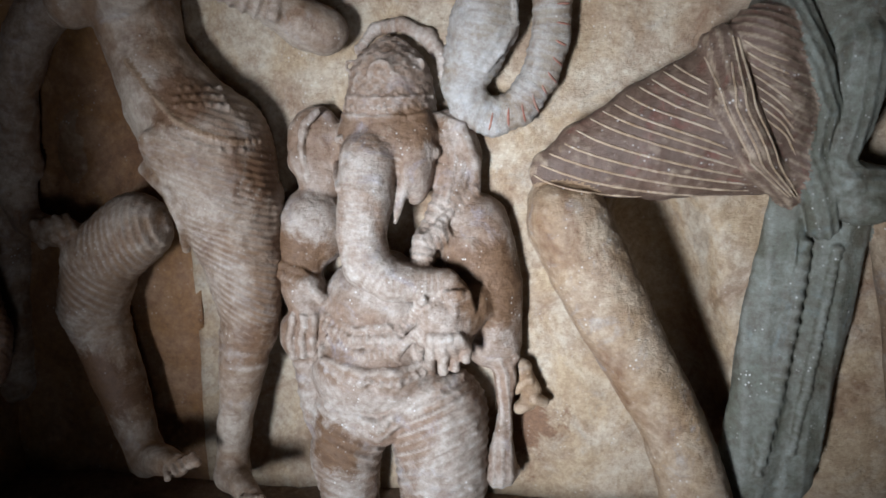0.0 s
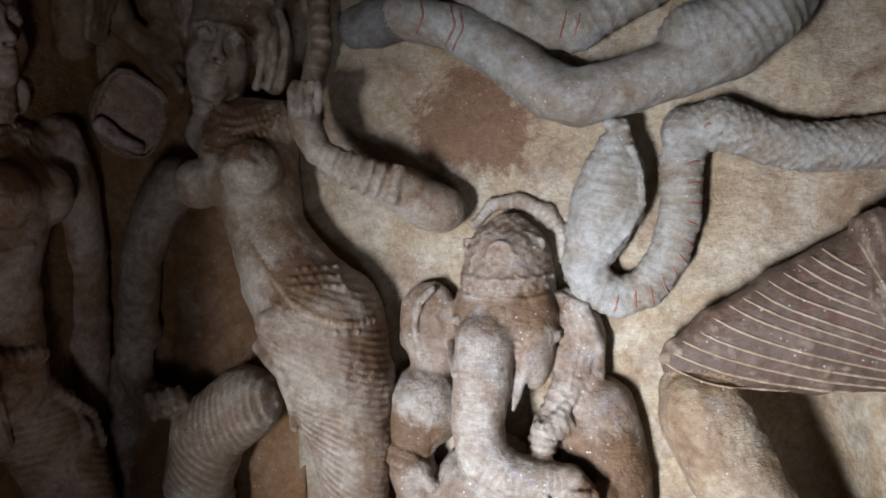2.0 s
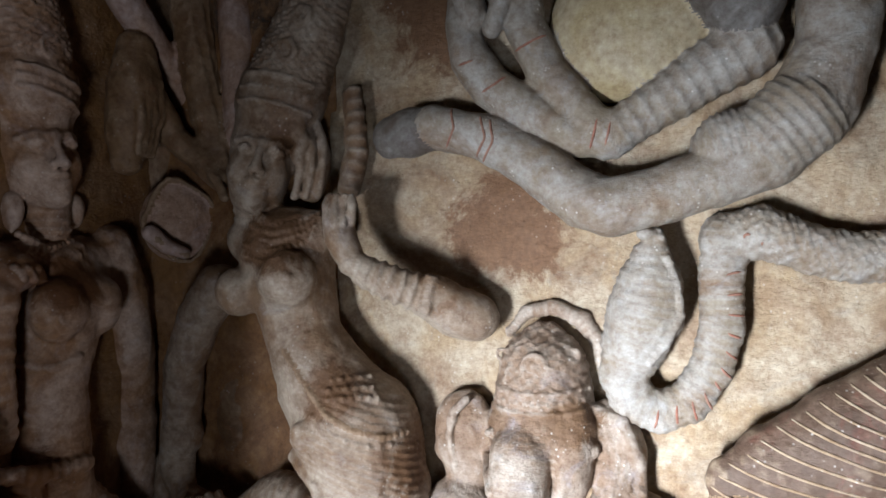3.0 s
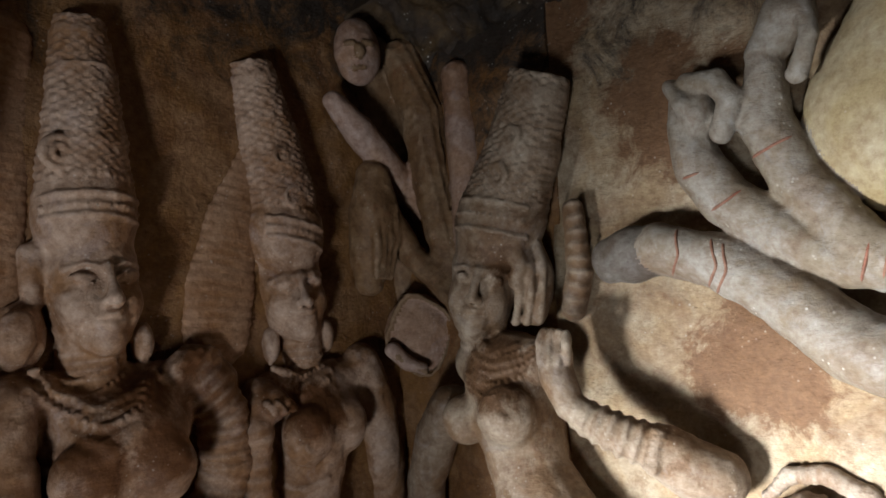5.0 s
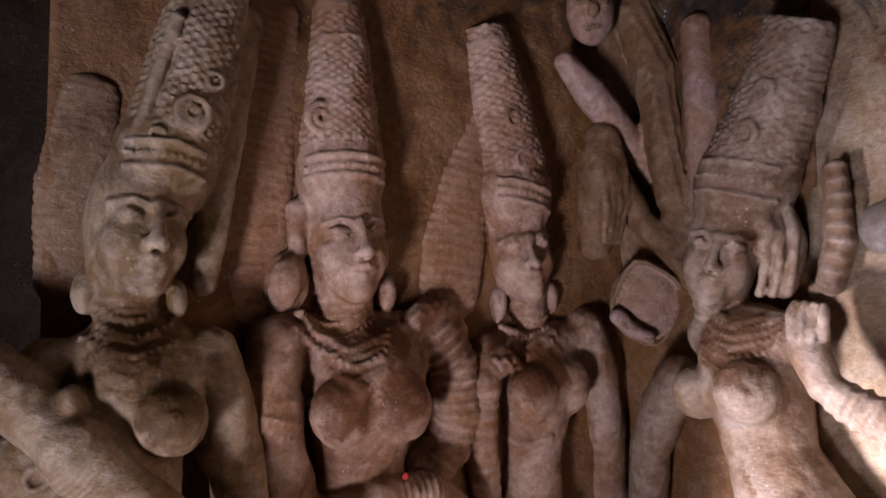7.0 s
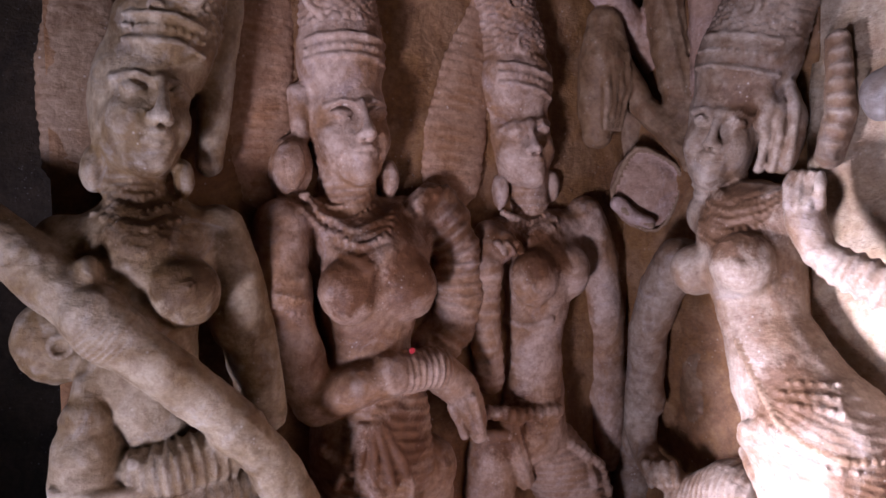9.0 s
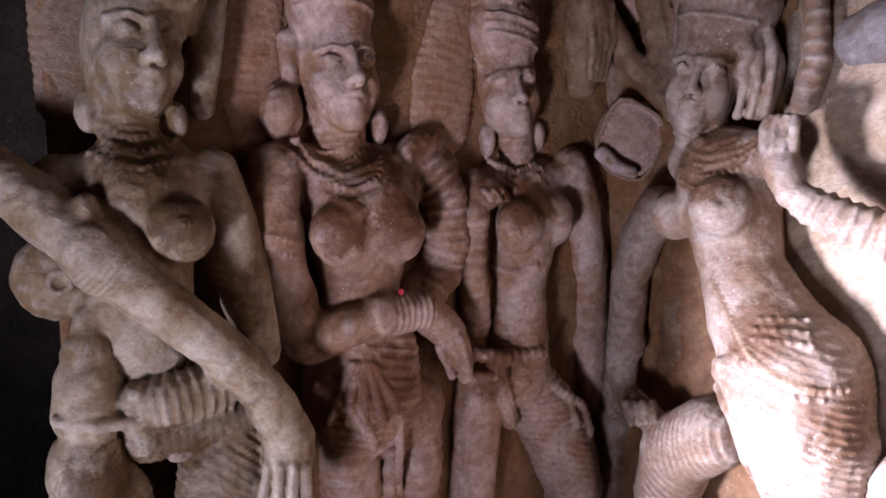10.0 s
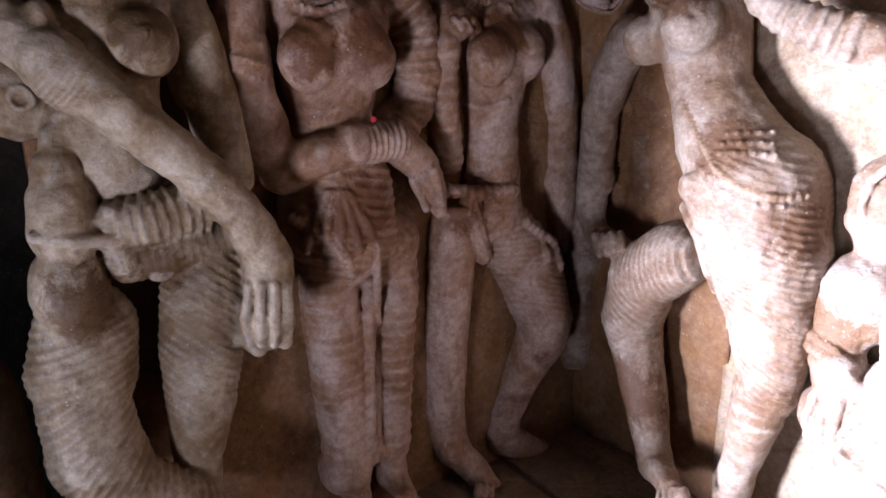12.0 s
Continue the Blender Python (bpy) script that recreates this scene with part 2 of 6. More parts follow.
        size = np.concatenate([[0], np.cumsum(np.linalg.norm(np.diff(n[:, :3], axis=0), axis=1))])
        run = np.linspace(0, size[-1], max(6, int(size[-1] / gap)))
        p = np.stack([np.interp(run, size, n[:, i]) for i in range(4)], 1)
        for _ in range(3):
            p[1:-1] = 0.5 * p[1:-1] + 0.25 * (p[:-2] + p[2:])
        kept = []
        for q in p:
            i, k = int(round((q[sid] - low[sid]) / h)), int(round((q[2] - low[2]) / h))
            if not (0 <= i < field.shape[sid] and 0 <= k < field.shape[2]):
                continue
            column = field[:, i, k] if dep == 0 else field[i, :, k]
            at = low[dep] + h * np.arange(len(column))
            solid = np.nonzero((column < 0) & (np.abs(at - q[dep]) < 0.06))[0]
            if not len(solid):
                continue
            c = solid.max() if dep == 0 else solid.min()
            o = min(max(c + (1 if dep == 0 else -1), 0), len(column) - 1)
            share = column[c] / min(column[c] - column[o], -1e-6)
            q[dep] = at[c] + (at[o] - at[c]) * min(max(share, 0), 1)
            if kept and abs(q[dep] - kept[-1][dep]) > 0.025:
                if len(kept) > 4:
                    break
                kept = []
            kept.append(q)
        p = np.array(kept)
        if len(p) > 3:
            for _ in range(2):
                p[1:-1, dep] = 0.5 * p[1:-1, dep] + 0.25 * (p[:-2, dep] + p[2:, dep])
        return p

    def carve_cords(self, field, skin, low, h):
        whole = field.copy()
        for mat, n, beads in self.cords:
            for x, y, z, r in self.settled(n, beads or 0.004, whole, low, h):
                c = (np.array((x, y, z)) - low) / h
                m = int(r / h) + 3
                box = tuple(slice(max(0, int(v) - m), min(s, int(v) + m + 2)) for v, s in zip(c, field.shape))
                p = np.meshgrid(*[np.arange(b.start, b.stop) for b in box], indexing="ij", sparse=True)
                d = h * np.sqrt(sum((p[i] - c[i]) ** 2 for i in range(3))) - r
                old = field[box]
                skin[box] = np.where(d < old, self.kinds.index(mat), skin[box])
                blend = np.maximum(0.003 - np.abs(d - old), 0) / 0.003
                field[box] = np.minimum(d, old) - blend * blend * 0.00075

    def laid_lines(self, field, low, h):
        """Vertices, quads and materials of the painted lines."""
        verts, faces, mats = [], [], []
        out = np.zeros(3)
        out[self.depth] = 1.0 if self.depth == 0 else -1.0
        for mat, n in self.lines:
            p = self.settled(n, 0.006, field, low, h)
            count = len(p)
            if count < 4:
                continue
            way = np.gradient(p[:, :3], axis=0)
            way /= np.maximum(np.linalg.norm(way, axis=1, keepdims=True), 1e-9)
            side = np.cross(way, out)
            side /= np.maximum(np.linalg.norm(side, axis=1, keepdims=True), 1e-9)
            front = np.cross(side, way)
            r = p[:, 3:4].copy()
            r[0], r[-1] = r[0] * 0.3, r[-1] * 0.3
            first = len(verts)
            for a in range(6):
                turn = a * math.pi / 3
                verts.extend(p[:, :3] + side * (r * math.cos(turn)) + front * (r * math.sin(turn)))
            for a in range(6):
                b = (a + 1) % 6
                for i in range(count - 1):
                    faces.append((first + a * count + i, first + a * count + i + 1, first + b * count + i + 1, first + b * count + i))
                    mats.append(self.kinds.index(mat))
        return verts, faces, mats

    def head(self, mat, at, forward, up, wide, deep, tall):
        """A carved face: skull, full cheeks, chin, brows, lidded eyes, nose and lips. at is the middle of the face."""
        up = Vector(up).normalized()
        right = Vector(forward).cross(up).normalized()
        ahead = up.cross(right)
        axes = (tuple(right), tuple(ahead), tuple(up))

        def spot(a, b, c):
            return tuple(Vector(at) + right * (a * wide) + ahead * (b * deep) + up * (c * tall))

        def lump(a, b, c, ra, rb, rc, k=0.012, kind=mat):
            self.blob(kind, spot(a, b, c), axes, (ra * wide, rb * deep, rc * tall), k)

        def line(*nodes, k=0.006, kind=mat):
            self.tube(kind, *[(*spot(a, b, c), r * wide) for a, b, c, r in nodes], k=k)

        lump(0, -0.1, 0.15, 1.0, 1.02, 1.3)
        lump(0, 0.08, -0.57, 0.84, 0.86, 0.77, 0.02)
        for s in (-1, 1):
            lump(0.46 * s, 0.56, -0.38, 0.37, 0.33, 0.34, 0.025)
            lump(0.43 * s, 1.08, 0.1, 0.3, 0.24, 0.15, 0.014, None)
            lump(0.42 * s, 0.78, 0.09, 0.27, 0.16, 0.115, 0.004)
            line((0.16 * s, 0.93, 0.07, 0.03), (0.42 * s, 0.97, 0.19, 0.035), (0.72 * s, 0.72, 0.1, 0.03), k=0.004)
            line((0.18 * s, 0.9, 0.03, 0.025), (0.42 * s, 0.91, -0.03, 0.025), (0.70 * s, 0.7, 0.07, 0.025), k=0.004)
            line((0.1 * s, 0.96, 0.25, 0.035), (0.45 * s, 0.88, 0.33, 0.04), (0.8 * s, 0.6, 0.22, 0.03), k=0.016)
            lump(0.15 * s, 1.07, -0.34, 0.12, 0.13, 0.09, 0.006)
        line((0, 0.95, 0.3, 0.09), (0, 1.1, -0.02, 0.11), (0, 1.24, -0.29, 0.15), k=0.012)
        lump(0, 0.92, -0.62, 0.34, 0.16, 0.2, 0.015)
        line((-0.33, 0.88, -0.6, 0.03), (-0.1, 1.06, -0.55, 0.07), (0.1, 1.06, -0.55, 0.07), (0.33, 0.88, -0.6, 0.03), k=0.004)
        line((-0.24, 0.92, -0.69, 0.04), (0, 1.04, -0.73, 0.085), (0.24, 0.92, -0.69, 0.04), k=0.004)
        line((-0.36, 0.97, -0.635, 0.018), (0, 1.13, -0.635, 0.022), (0.36, 0.97, -0.635, 0.018), kind=None, k=0.004)
        lump(0, 0.74, -1.02, 0.34, 0.24, 0.22, 0.03)

    def build(self):
        h = self.step
        low, high = self.low - 4 * h, self.high + 4 * h
        # the rock behind closes the carving
        if self.depth == 1:
            high[1] = min(high[1], 0.24)
        else:
            low[0] = max(low[0], -1.32)
        low[2] = max(low[2], 0.36)
        shape = [int(v) + 1 for v in (high - low) / h]
        axes = [(low[i] + h * np.arange(shape[i])).astype(np.float32) for i in range(3)]
        field = np.ones(shape, np.float32)
        skin = np.zeros(shape, np.int8)
        raised_pale = np.zeros(shape, np.float32)
        for mat, lo, hi, k, form in self.items:
            pad = 0.02 + k
            i0 = [max(0, int((lo[i] - pad - low[i]) / h)) for i in range(3)]
            i1 = [min(shape[i], int((hi[i] + pad - low[i]) / h) + 2) for i in range(3)]
            if any(a >= b for a, b in zip(i0, i1)):
                continue
            box = tuple(slice(a, b) for a, b in zip(i0, i1))
            p = np.meshgrid(*[axes[i][box[i]] for i in range(3)], indexing="ij", sparse=True)
            d, top = form(p), None
            if isinstance(d, tuple):
                d, top = d
            d = d.astype(np.float32)
            old = field[box]
            if mat is None:
                soft = np.maximum(k - np.abs(old + d), 0) / k if k else 0.0
                field[box] = np.maximum(old, -d) + soft * soft * k * 0.25
                continue
            nearer = d < old
            skin[box] = np.where(nearer, self.kinds.index(mat), skin[box])
            raised_pale[box] = np.where(nearer, 0 if top is None else top, raised_pale[box])
            blend = np.maximum(k - np.abs(d - old), 0) / k
            field[box] = np.minimum(d, old) - blend * blend * k * 0.25
        self.carve_cords(field, skin, low, h)
        field += 0.0024 * lattice(shape, h, 0.04 / h, 3) + 0.0018 * lattice(shape, h, 0.016 / h, 5)
        for i in range(3):
            edge = [slice(None)] * 3
            for end in (0, -1):
                edge[i] = end
                field[tuple(edge)] = np.maximum(field[tuple(edge)], h)
        verts, faces, cells = skin_of(field)
        # raised parts are coloured paler: wear mixed with the brightness of lit ridges
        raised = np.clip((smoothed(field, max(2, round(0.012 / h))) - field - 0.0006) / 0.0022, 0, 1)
        raised_pale = np.maximum(0.8 * raised_pale, raised)
        me = bpy.data.meshes.new(self.name)
        more, quads, kinds = self.laid_lines(field, low, h)
        base = len(verts)
        me.from_pydata((verts * h + low).tolist() + [tuple(v) for v in more], [], faces.tolist() + [tuple(base + i for i in q) for q in quads])
        for kind in self.kinds:
            me.materials.append(MATS[kind])
        kind_at = skin[tuple(cells.T)]
        me.polygons.foreach_set("material_index", np.concatenate([kind_at[faces[:, 0]], kinds]).astype(np.int32))
        me.polygons.foreach_set("use_smooth", np.ones(len(faces) + len(quads), bool))
        # how much of the pale ridge colour each point takes
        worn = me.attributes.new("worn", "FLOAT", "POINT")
        worn.data.foreach_set("value", np.concatenate([raised_pale[tuple(cells.T)], np.ones(len(more))]).astype(np.float32))
        me.update()
        return new(self.name, me)


def smoothed(f, n):
    """The field averaged over boxes of 2 n + 1 cells."""
    for axis in range(3):
        pad = [(n + 1, n) if i == axis else (0, 0) for i in range(3)]
        run = np.cumsum(np.pad(f, pad, mode="edge"), axis, dtype=np.float64)
        size = f.shape[axis]
        late = np.take(run, np.arange(2 * n + 1, 2 * n + 1 + size), axis)
        f = ((late - np.take(run, np.arange(size), axis)) / (2 * n + 1)).astype(np.float32)
    return f


def skin_of(f):
    """The zero surface of a field as quads, one vertex in each cell that it crosses."""
    inside = f < 0
    count = np.zeros([n - 1 for n in f.shape], np.int8)
    corners = [(a, b, c) for a in (0, 1) for b in (0, 1) for c in (0, 1)]
    for a, b, c in corners:
        count += inside[a:f.shape[0] - 1 + a, b:f.shape[1] - 1 + b, c:f.shape[2] - 1 + c]
    cells = np.argwhere((count > 0) & (count < 8))
    number = np.full(count.shape, -1, np.int64)
    number[tuple(cells.T)] = np.arange(len(cells))
    total, hits = np.zeros((len(cells), 3)), np.zeros(len(cells))
    for c0 in corners:
        for axis in range(3):
            if c0[axis]:
                continue
            c1 = tuple(v + (i == axis) for i, v in enumerate(c0))
            d0 = f[tuple((cells + c0).T)]
            d1 = f[tuple((cells + c1).T)]
            cross = (d0 < 0) != (d1 < 0)
            t = np.where(cross, d0 / np.where(cross, d0 - d1, 1), 0)
            at = np.array(c0) + t[:, None] * np.eye(3)[axis]
            total += at * cross[:, None]
            hits += cross
    verts = cells + total / hits[:, None]
    quads = []
    for axis in range(3):
        u, v = (axis + 1) % 3, (axis + 2) % 3
        a = np.moveaxis(inside, axis, 0)
        diff = np.moveaxis(a[1:] != a[:-1], 0, axis)
        at = np.argwhere(diff)
        at = at[(at[:, u] > 0) & (at[:, v] > 0) & (at[:, u] < f.shape[u] - 1) & (at[:, v] < f.shape[v] - 1)]
        eu, ev = np.eye(3, dtype=int)[u], np.eye(3, dtype=int)[v]
        q = np.stack([number[tuple((at - s).T)] for s in (0 * eu, eu, eu + ev, ev)], 1)
        flip = ~inside[tuple(at.T)]
        q[flip] = q[flip][:, ::-1]
        quads.append(q)
    return verts, np.concatenate(quads), cells


# ---- the niche: rock walls, ledge, roof ----
def rock_slab(name, corner, along, up, inward, mat, step=0.02, rough=0.02, thick=0.4, seed=0.0, fine=0.3, hollow=None):
    """A rock face, uneven on its front and thick behind. along and up span it; inward points into the place."""
    corner, along, up, inward = (Vector(v) for v in (corner, along, up, inward))
    nu, nv = max(2, int(along.length / step)), max(2, int(up.length / step))
    verts, faces = [], []
    for j in range(nv + 1):
        for i in range(nu + 1):
            p = corner + along * (i / nu) + up * (j / nv)
            q = p + Vector((seed, seed * 0.7, 0))
            d = noise.fractal(q * 2.2, 0.9, 2.1, 4) * rough + noise.fractal(q * 14, 0.8, 2.2, 3) * rough * fine
            if hollow:
                # rock cut away deeper along a line a-b
                a, b, wide, deep = hollow
                ab, ap = Vector(b) - Vector(a), p - Vector(a)
                u = min(1.0, max(0.0, ap.dot(ab) / ab.dot(ab)))
                off = (ap - ab * u).length / (wide * (1.25 - 0.55 * u))
                d -= deep * max(0.0, 1 - off ** 3) if off < 1 else 0.0
            verts.append(p + inward * d)
    row = nu + 1
    for j in range(nv):
        for i in range(nu):
            a = j * row + i
            faces.append((a, a + 1, a + row + 1, a + row))
    n = len(verts)
    verts += [c - inward * thick for c in (corner, corner + along, corner + along + up, corner + up)]
    rim = [list(range(nu + 1)), [j * row + nu for j in range(nv + 1)],
           [nv * row + i for i in range(nu, -1, -1)], [j * row for j in range(nv, -1, -1)]]
    for k, edge in enumerate(rim):
        faces.append((*reversed(edge), n + k, n + (k + 1) % 4))
    faces.append((n + 3, n + 2, n + 1, n))
    me = bpy.data.meshes.new(name)
    me.from_pydata(verts, [], faces)
    me.materials.append(mat)
    for f in me.polygons:
        f.use_smooth = len(f.vertices) == 4
    bm = bmesh.new()
    bm.from_mesh(me)
    bmesh.ops.recalc_face_normals(bm, faces=bm.faces)
    bm.to_mesh(me)
    bm.free()
    return tagged(new(name, me), kind="structure")


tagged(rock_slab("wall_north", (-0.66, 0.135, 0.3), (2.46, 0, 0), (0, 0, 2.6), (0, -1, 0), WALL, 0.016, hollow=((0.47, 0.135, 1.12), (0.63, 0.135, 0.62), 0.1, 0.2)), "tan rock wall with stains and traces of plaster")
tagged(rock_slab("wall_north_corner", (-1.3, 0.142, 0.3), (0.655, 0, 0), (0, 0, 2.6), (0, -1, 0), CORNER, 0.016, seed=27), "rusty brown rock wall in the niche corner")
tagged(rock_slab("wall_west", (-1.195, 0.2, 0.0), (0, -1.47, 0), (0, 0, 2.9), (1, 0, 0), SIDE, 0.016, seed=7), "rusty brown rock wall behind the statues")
tagged(rock_slab("ledge", (-1.3, -0.16, 0.44), (3.1, 0, 0), (0, 0.4, 0), (0, 0, 1), FLOOR, 0.02, 0.015, 0.5, seed=3), "rough rock ledge on which the statues stand")
tagged(rock_slab("ledge_west", (-1.3, -1.5, 0.42), (0.52, 0, 0), (0, 1.34, 0), (0, 0, 1), FLOOR, 0.02, 0.015, 0.5, seed=5), "rough rock ledge under the side wall statues")
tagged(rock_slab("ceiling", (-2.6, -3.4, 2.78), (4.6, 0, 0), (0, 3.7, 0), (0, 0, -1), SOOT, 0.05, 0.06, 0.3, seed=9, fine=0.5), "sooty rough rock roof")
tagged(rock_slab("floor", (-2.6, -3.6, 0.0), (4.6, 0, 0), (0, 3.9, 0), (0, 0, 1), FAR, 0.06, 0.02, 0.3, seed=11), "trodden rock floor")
# unseen east and south walls, added to close the cave and shape its light
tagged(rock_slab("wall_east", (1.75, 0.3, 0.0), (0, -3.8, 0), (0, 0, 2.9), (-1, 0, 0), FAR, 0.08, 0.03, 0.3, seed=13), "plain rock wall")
tagged(rock_slab("wall_south_east", (1.0, -3.3, 0.0), (0.9, 0, 0), (0, 0, 2.9), (0, 1, 0), FAR, 0.08, 0.03, 0.3, seed=15), "unseen rock wall added beside the cave mouth")
tagged(rock_slab("wall_south_top", (-2.5, -3.3, 1.6), (3.52, 0, 0), (0, 0, 1.3), (0, 1, 0), FAR, 0.08, 0.03, 0.3, seed=17), "unseen rock added over the cave mouth")
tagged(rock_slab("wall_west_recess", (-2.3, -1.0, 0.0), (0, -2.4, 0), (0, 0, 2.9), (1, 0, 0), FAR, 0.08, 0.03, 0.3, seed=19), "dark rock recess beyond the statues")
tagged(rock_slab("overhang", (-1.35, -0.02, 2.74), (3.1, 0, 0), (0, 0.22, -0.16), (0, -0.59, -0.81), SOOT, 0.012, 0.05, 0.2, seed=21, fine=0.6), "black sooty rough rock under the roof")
# two more unseen south walls, leaving gaps where the lamps stand
tagged(rock_slab("wall_south_west", (-2.5, -3.3, 0.0), (1.1, 0, 0), (0, 0, 1.6), (0, 1, 0), FAR, 0.08, 0.03, 0.3, seed=23), "unseen rock wall added beside the cave mouth")
tagged(rock_slab("wall_south_middle", (-0.45, -3.3, 0.0), (0.2, 0, 0), (0, 0, 1.6), (0, 1, 0), FAR, 0.08, 0.03, 0.3, seed=25), "unseen rock pier added between the two lamp gaps")


def build_elephant_headed_statue():
    s = Carving('elephant_headed_statue', 1, 0.0045)
    s.ball('pale', (-0.169, 0.090, 0.914), 0.143, 0.163, 0.110)
    s.ball('pale', (-0.187, 0.070, 0.786), 0.152, 0.116, 0.115)
    s.ball('pale', (-0.138, 0.090, 1.336), 0.120, 0.110, 0.100)
    s.tube('pale', (-0.135, 0.100, 1.413, 0.106), (-0.134, 0.100, 1.457, 0.095), (-0.131, 0.100, 1.510, 0.054), scale=(0.03, 0.0026))
    for z, size in ((1.384, 0.005), (1.402, 0.006), (1.424, 0.005)):
        s.stripe('pale', (-0.242, 0.07, z + 0.006, size), (-0.2, 0.03, z, size), (-0.137, 0.0, z - 0.003, size), (-0.075, 0.03, z, size), (-0.03, 0.07, z + 0.006, size), beads=0.016 if size > 0.005 else 0.0)
    s.ring('pale', (-0.14, 0.012, 1.474), 0.025, 0.006)
    s.ball('pale', (-0.14, 0.012, 1.474), 0.013, 0.013, 0.01, k=0.004)
    for x, z, y in ((-0.19, 0.0, 0.028), (-0.088, 0.0, 0.026), (-0.17, 0.042, 0.035), (-0.11, 0.042, 0.035), (-0.215, 0.034, 0.058), (-0.062, 0.034, 0.056), (-0.14, 0.055, 0.04)):
        s.ring('pale', (x, y, 1.462 + z), 0.011, 0.004)
    s.tube('pale', (-0.274, -0.021, 0.811, 0.005), (-0.274, -0.024, 0.790, 0.004), k=0.004)
    s.tube('pale', (-0.245, -0.033, 0.812, 0.005), (-0.245, -0.036, 0.792, 0.004), k=0.004)
    s.tube('pale', (-0.218, -0.039, 0.812, 0.005), (-0.218, -0.042, 0.791, 0.004), k=0.004)
    s.tube('pale', (-0.193, -0.042, 0.811, 0.005), (-0.193, -0.045, 0.791, 0.004), k=0.004)
    s.tube('pale', (-0.169, -0.041, 0.811, 0.005), (-0.169, -0.044, 0.790, 0.004), k=0.004)
    s.tube('pale', (-0.145, -0.037, 0.811, 0.005), (-0.145, -0.040, 0.791, 0.004), k=0.004)
    s.tube('pale', (-0.122, -0.030, 0.811, 0.005), (-0.122, -0.034, 0.791, 0.004), k=0.004)
    s.tube('pale', (-0.099, -0.020, 0.812, 0.005), (-0.099, -0.023, 0.792, 0.004), k=0.004)
    s.tube('pale', (-0.077, -0.005, 0.811, 0.005), (-0.077, -0.009, 0.791, 0.004), k=0.004)
    s.tube('pale', (-0.172, 0.015, 1.289, 0.065), (-0.176, 0.000, 1.220, 0.062), (-0.187, -0.010, 1.127, 0.056), (-0.174, -0.020, 1.059, 0.053), (-0.123, -0.025, 1.025, 0.047), (-0.054, -0.020, 1.020, 0.039), (0.002, -0.015, 1.022, 0.030), (0.028, -0.010, 0.996, 0.025), rib=(0.0144, 0.0009))
    s.tube('pale', (-0.260, 0.082, 1.357, 0.009), (-0.262, 0.085, 1.279, 0.012), (-0.227, -0.036, 1.229, 0.010), k=0.006)
    s.tube('pale', (-0.104, 0.015, 1.373, 0.010), (-0.090, 0.015, 1.315, 0.012), (-0.092, 0.015, 1.244, 0.014), (-0.106, 0.015, 1.187, 0.011), (-0.117, 0.020, 1.153, 0.008), k=0.006)
    s.ball('pale', (-0.236, 0.03, 1.335), 0.014, 0.009, 0.012, k=0.004)
    s.ball('pale', (-0.1, 0.012, 1.33), 0.014, 0.009, 0.012, k=0.004)
    s.ball('pale', (-0.075, 0.055, 1.30), 0.046, 0.115, 0.055, k=0.02)
    s.ball('pale', (-0.318, 0.100, 1.325), 0.069, 0.088, 0.035, tilt=8)
    s.ball('pale', (-0.310, 0.100, 1.253), 0.056, 0.073, 0.035)
    s.ball('pale', (-0.341, 0.090, 1.286), 0.040, 0.045, 0.030)
    s.tube('pale', (-0.297, 0.060, 1.398, 0.008), (-0.330, 0.060, 1.368, 0.009), (-0.341, 0.060, 1.317, 0.009), (-0.330, 0.070, 1.241, 0.008), k=0.004)
    s.ball('pale', (0.011, 0.100, 1.313), 0.057, 0.088, 0.040, tilt=-20)
    s.tube('pale', (-0.024, 0.077, 1.379, 0.015), (0.027, 0.072, 1.359, 0.016), (0.056, 0.075, 1.277, 0.018), (0.054, 0.089, 1.238, 0.018), k=0.004)
    s.ball('pale', (-0.031, 0.052, 1.304), 0.018, 0.018, 0.018, k=0.004)
    s.ball('pale', (0.005, 0.090, 1.232), 0.047, 0.065, 0.040, tilt=-20)
    s.tube('pale', (-0.023, 0.067, 1.360, 0.005), (-0.002, 0.064, 1.284, 0.006), (-0.019, 0.047, 1.191, 0.005), k=0.004)
    s.tube('pale', (-0.008, 0.068, 1.360, 0.005), (0.016, 0.063, 1.284, 0.006), (-0.003, 0.042, 1.191, 0.005), k=0.004)
    s.tube('pale', (0.007, 0.068, 1.360, 0.005), (0.034, 0.065, 1.284, 0.006), (0.011, 0.051, 1.190, 0.005), k=0.004)
    s.tube('pale', (0.022, 0.071, 1.359, 0.005), (0.051, 0.072, 1.284, 0.006), (0.026, 0.060, 1.189, 0.005), k=0.004)
    s.tube('pale', (-0.001, 0.080, 1.207, 0.034), (-0.020, 0.070, 1.169, 0.031), (-0.048, 0.060, 1.111, 0.029), (-0.056, 0.060, 1.072, 0.034), rib=(0.0208, 0.0033))
    s.tube('pale', (0.058, 0.080, 1.220, 0.015), (0.008, 0.055, 1.174, 0.013), (-0.025, 0.026, 1.136, 0.013), rib=(0.0168, 0.0021), k=0.004)
    s.ball('pale', (-0.324, 0.100, 1.131), 0.084, 0.095, 0.080)
    s.tube('pale', (-0.337, 0.090, 1.139, 0.075), (-0.367, 0.080, 1.024, 0.057), (-0.336, 0.060, 0.946, 0.051))
    s.tube('pale', (-0.380, 0.025, 1.028, 0.018), (-0.333, 0.026, 1.009, 0.018), (-0.297, 0.035, 0.967, 0.017), rib=(0.0151, 0.0015), k=0.004)
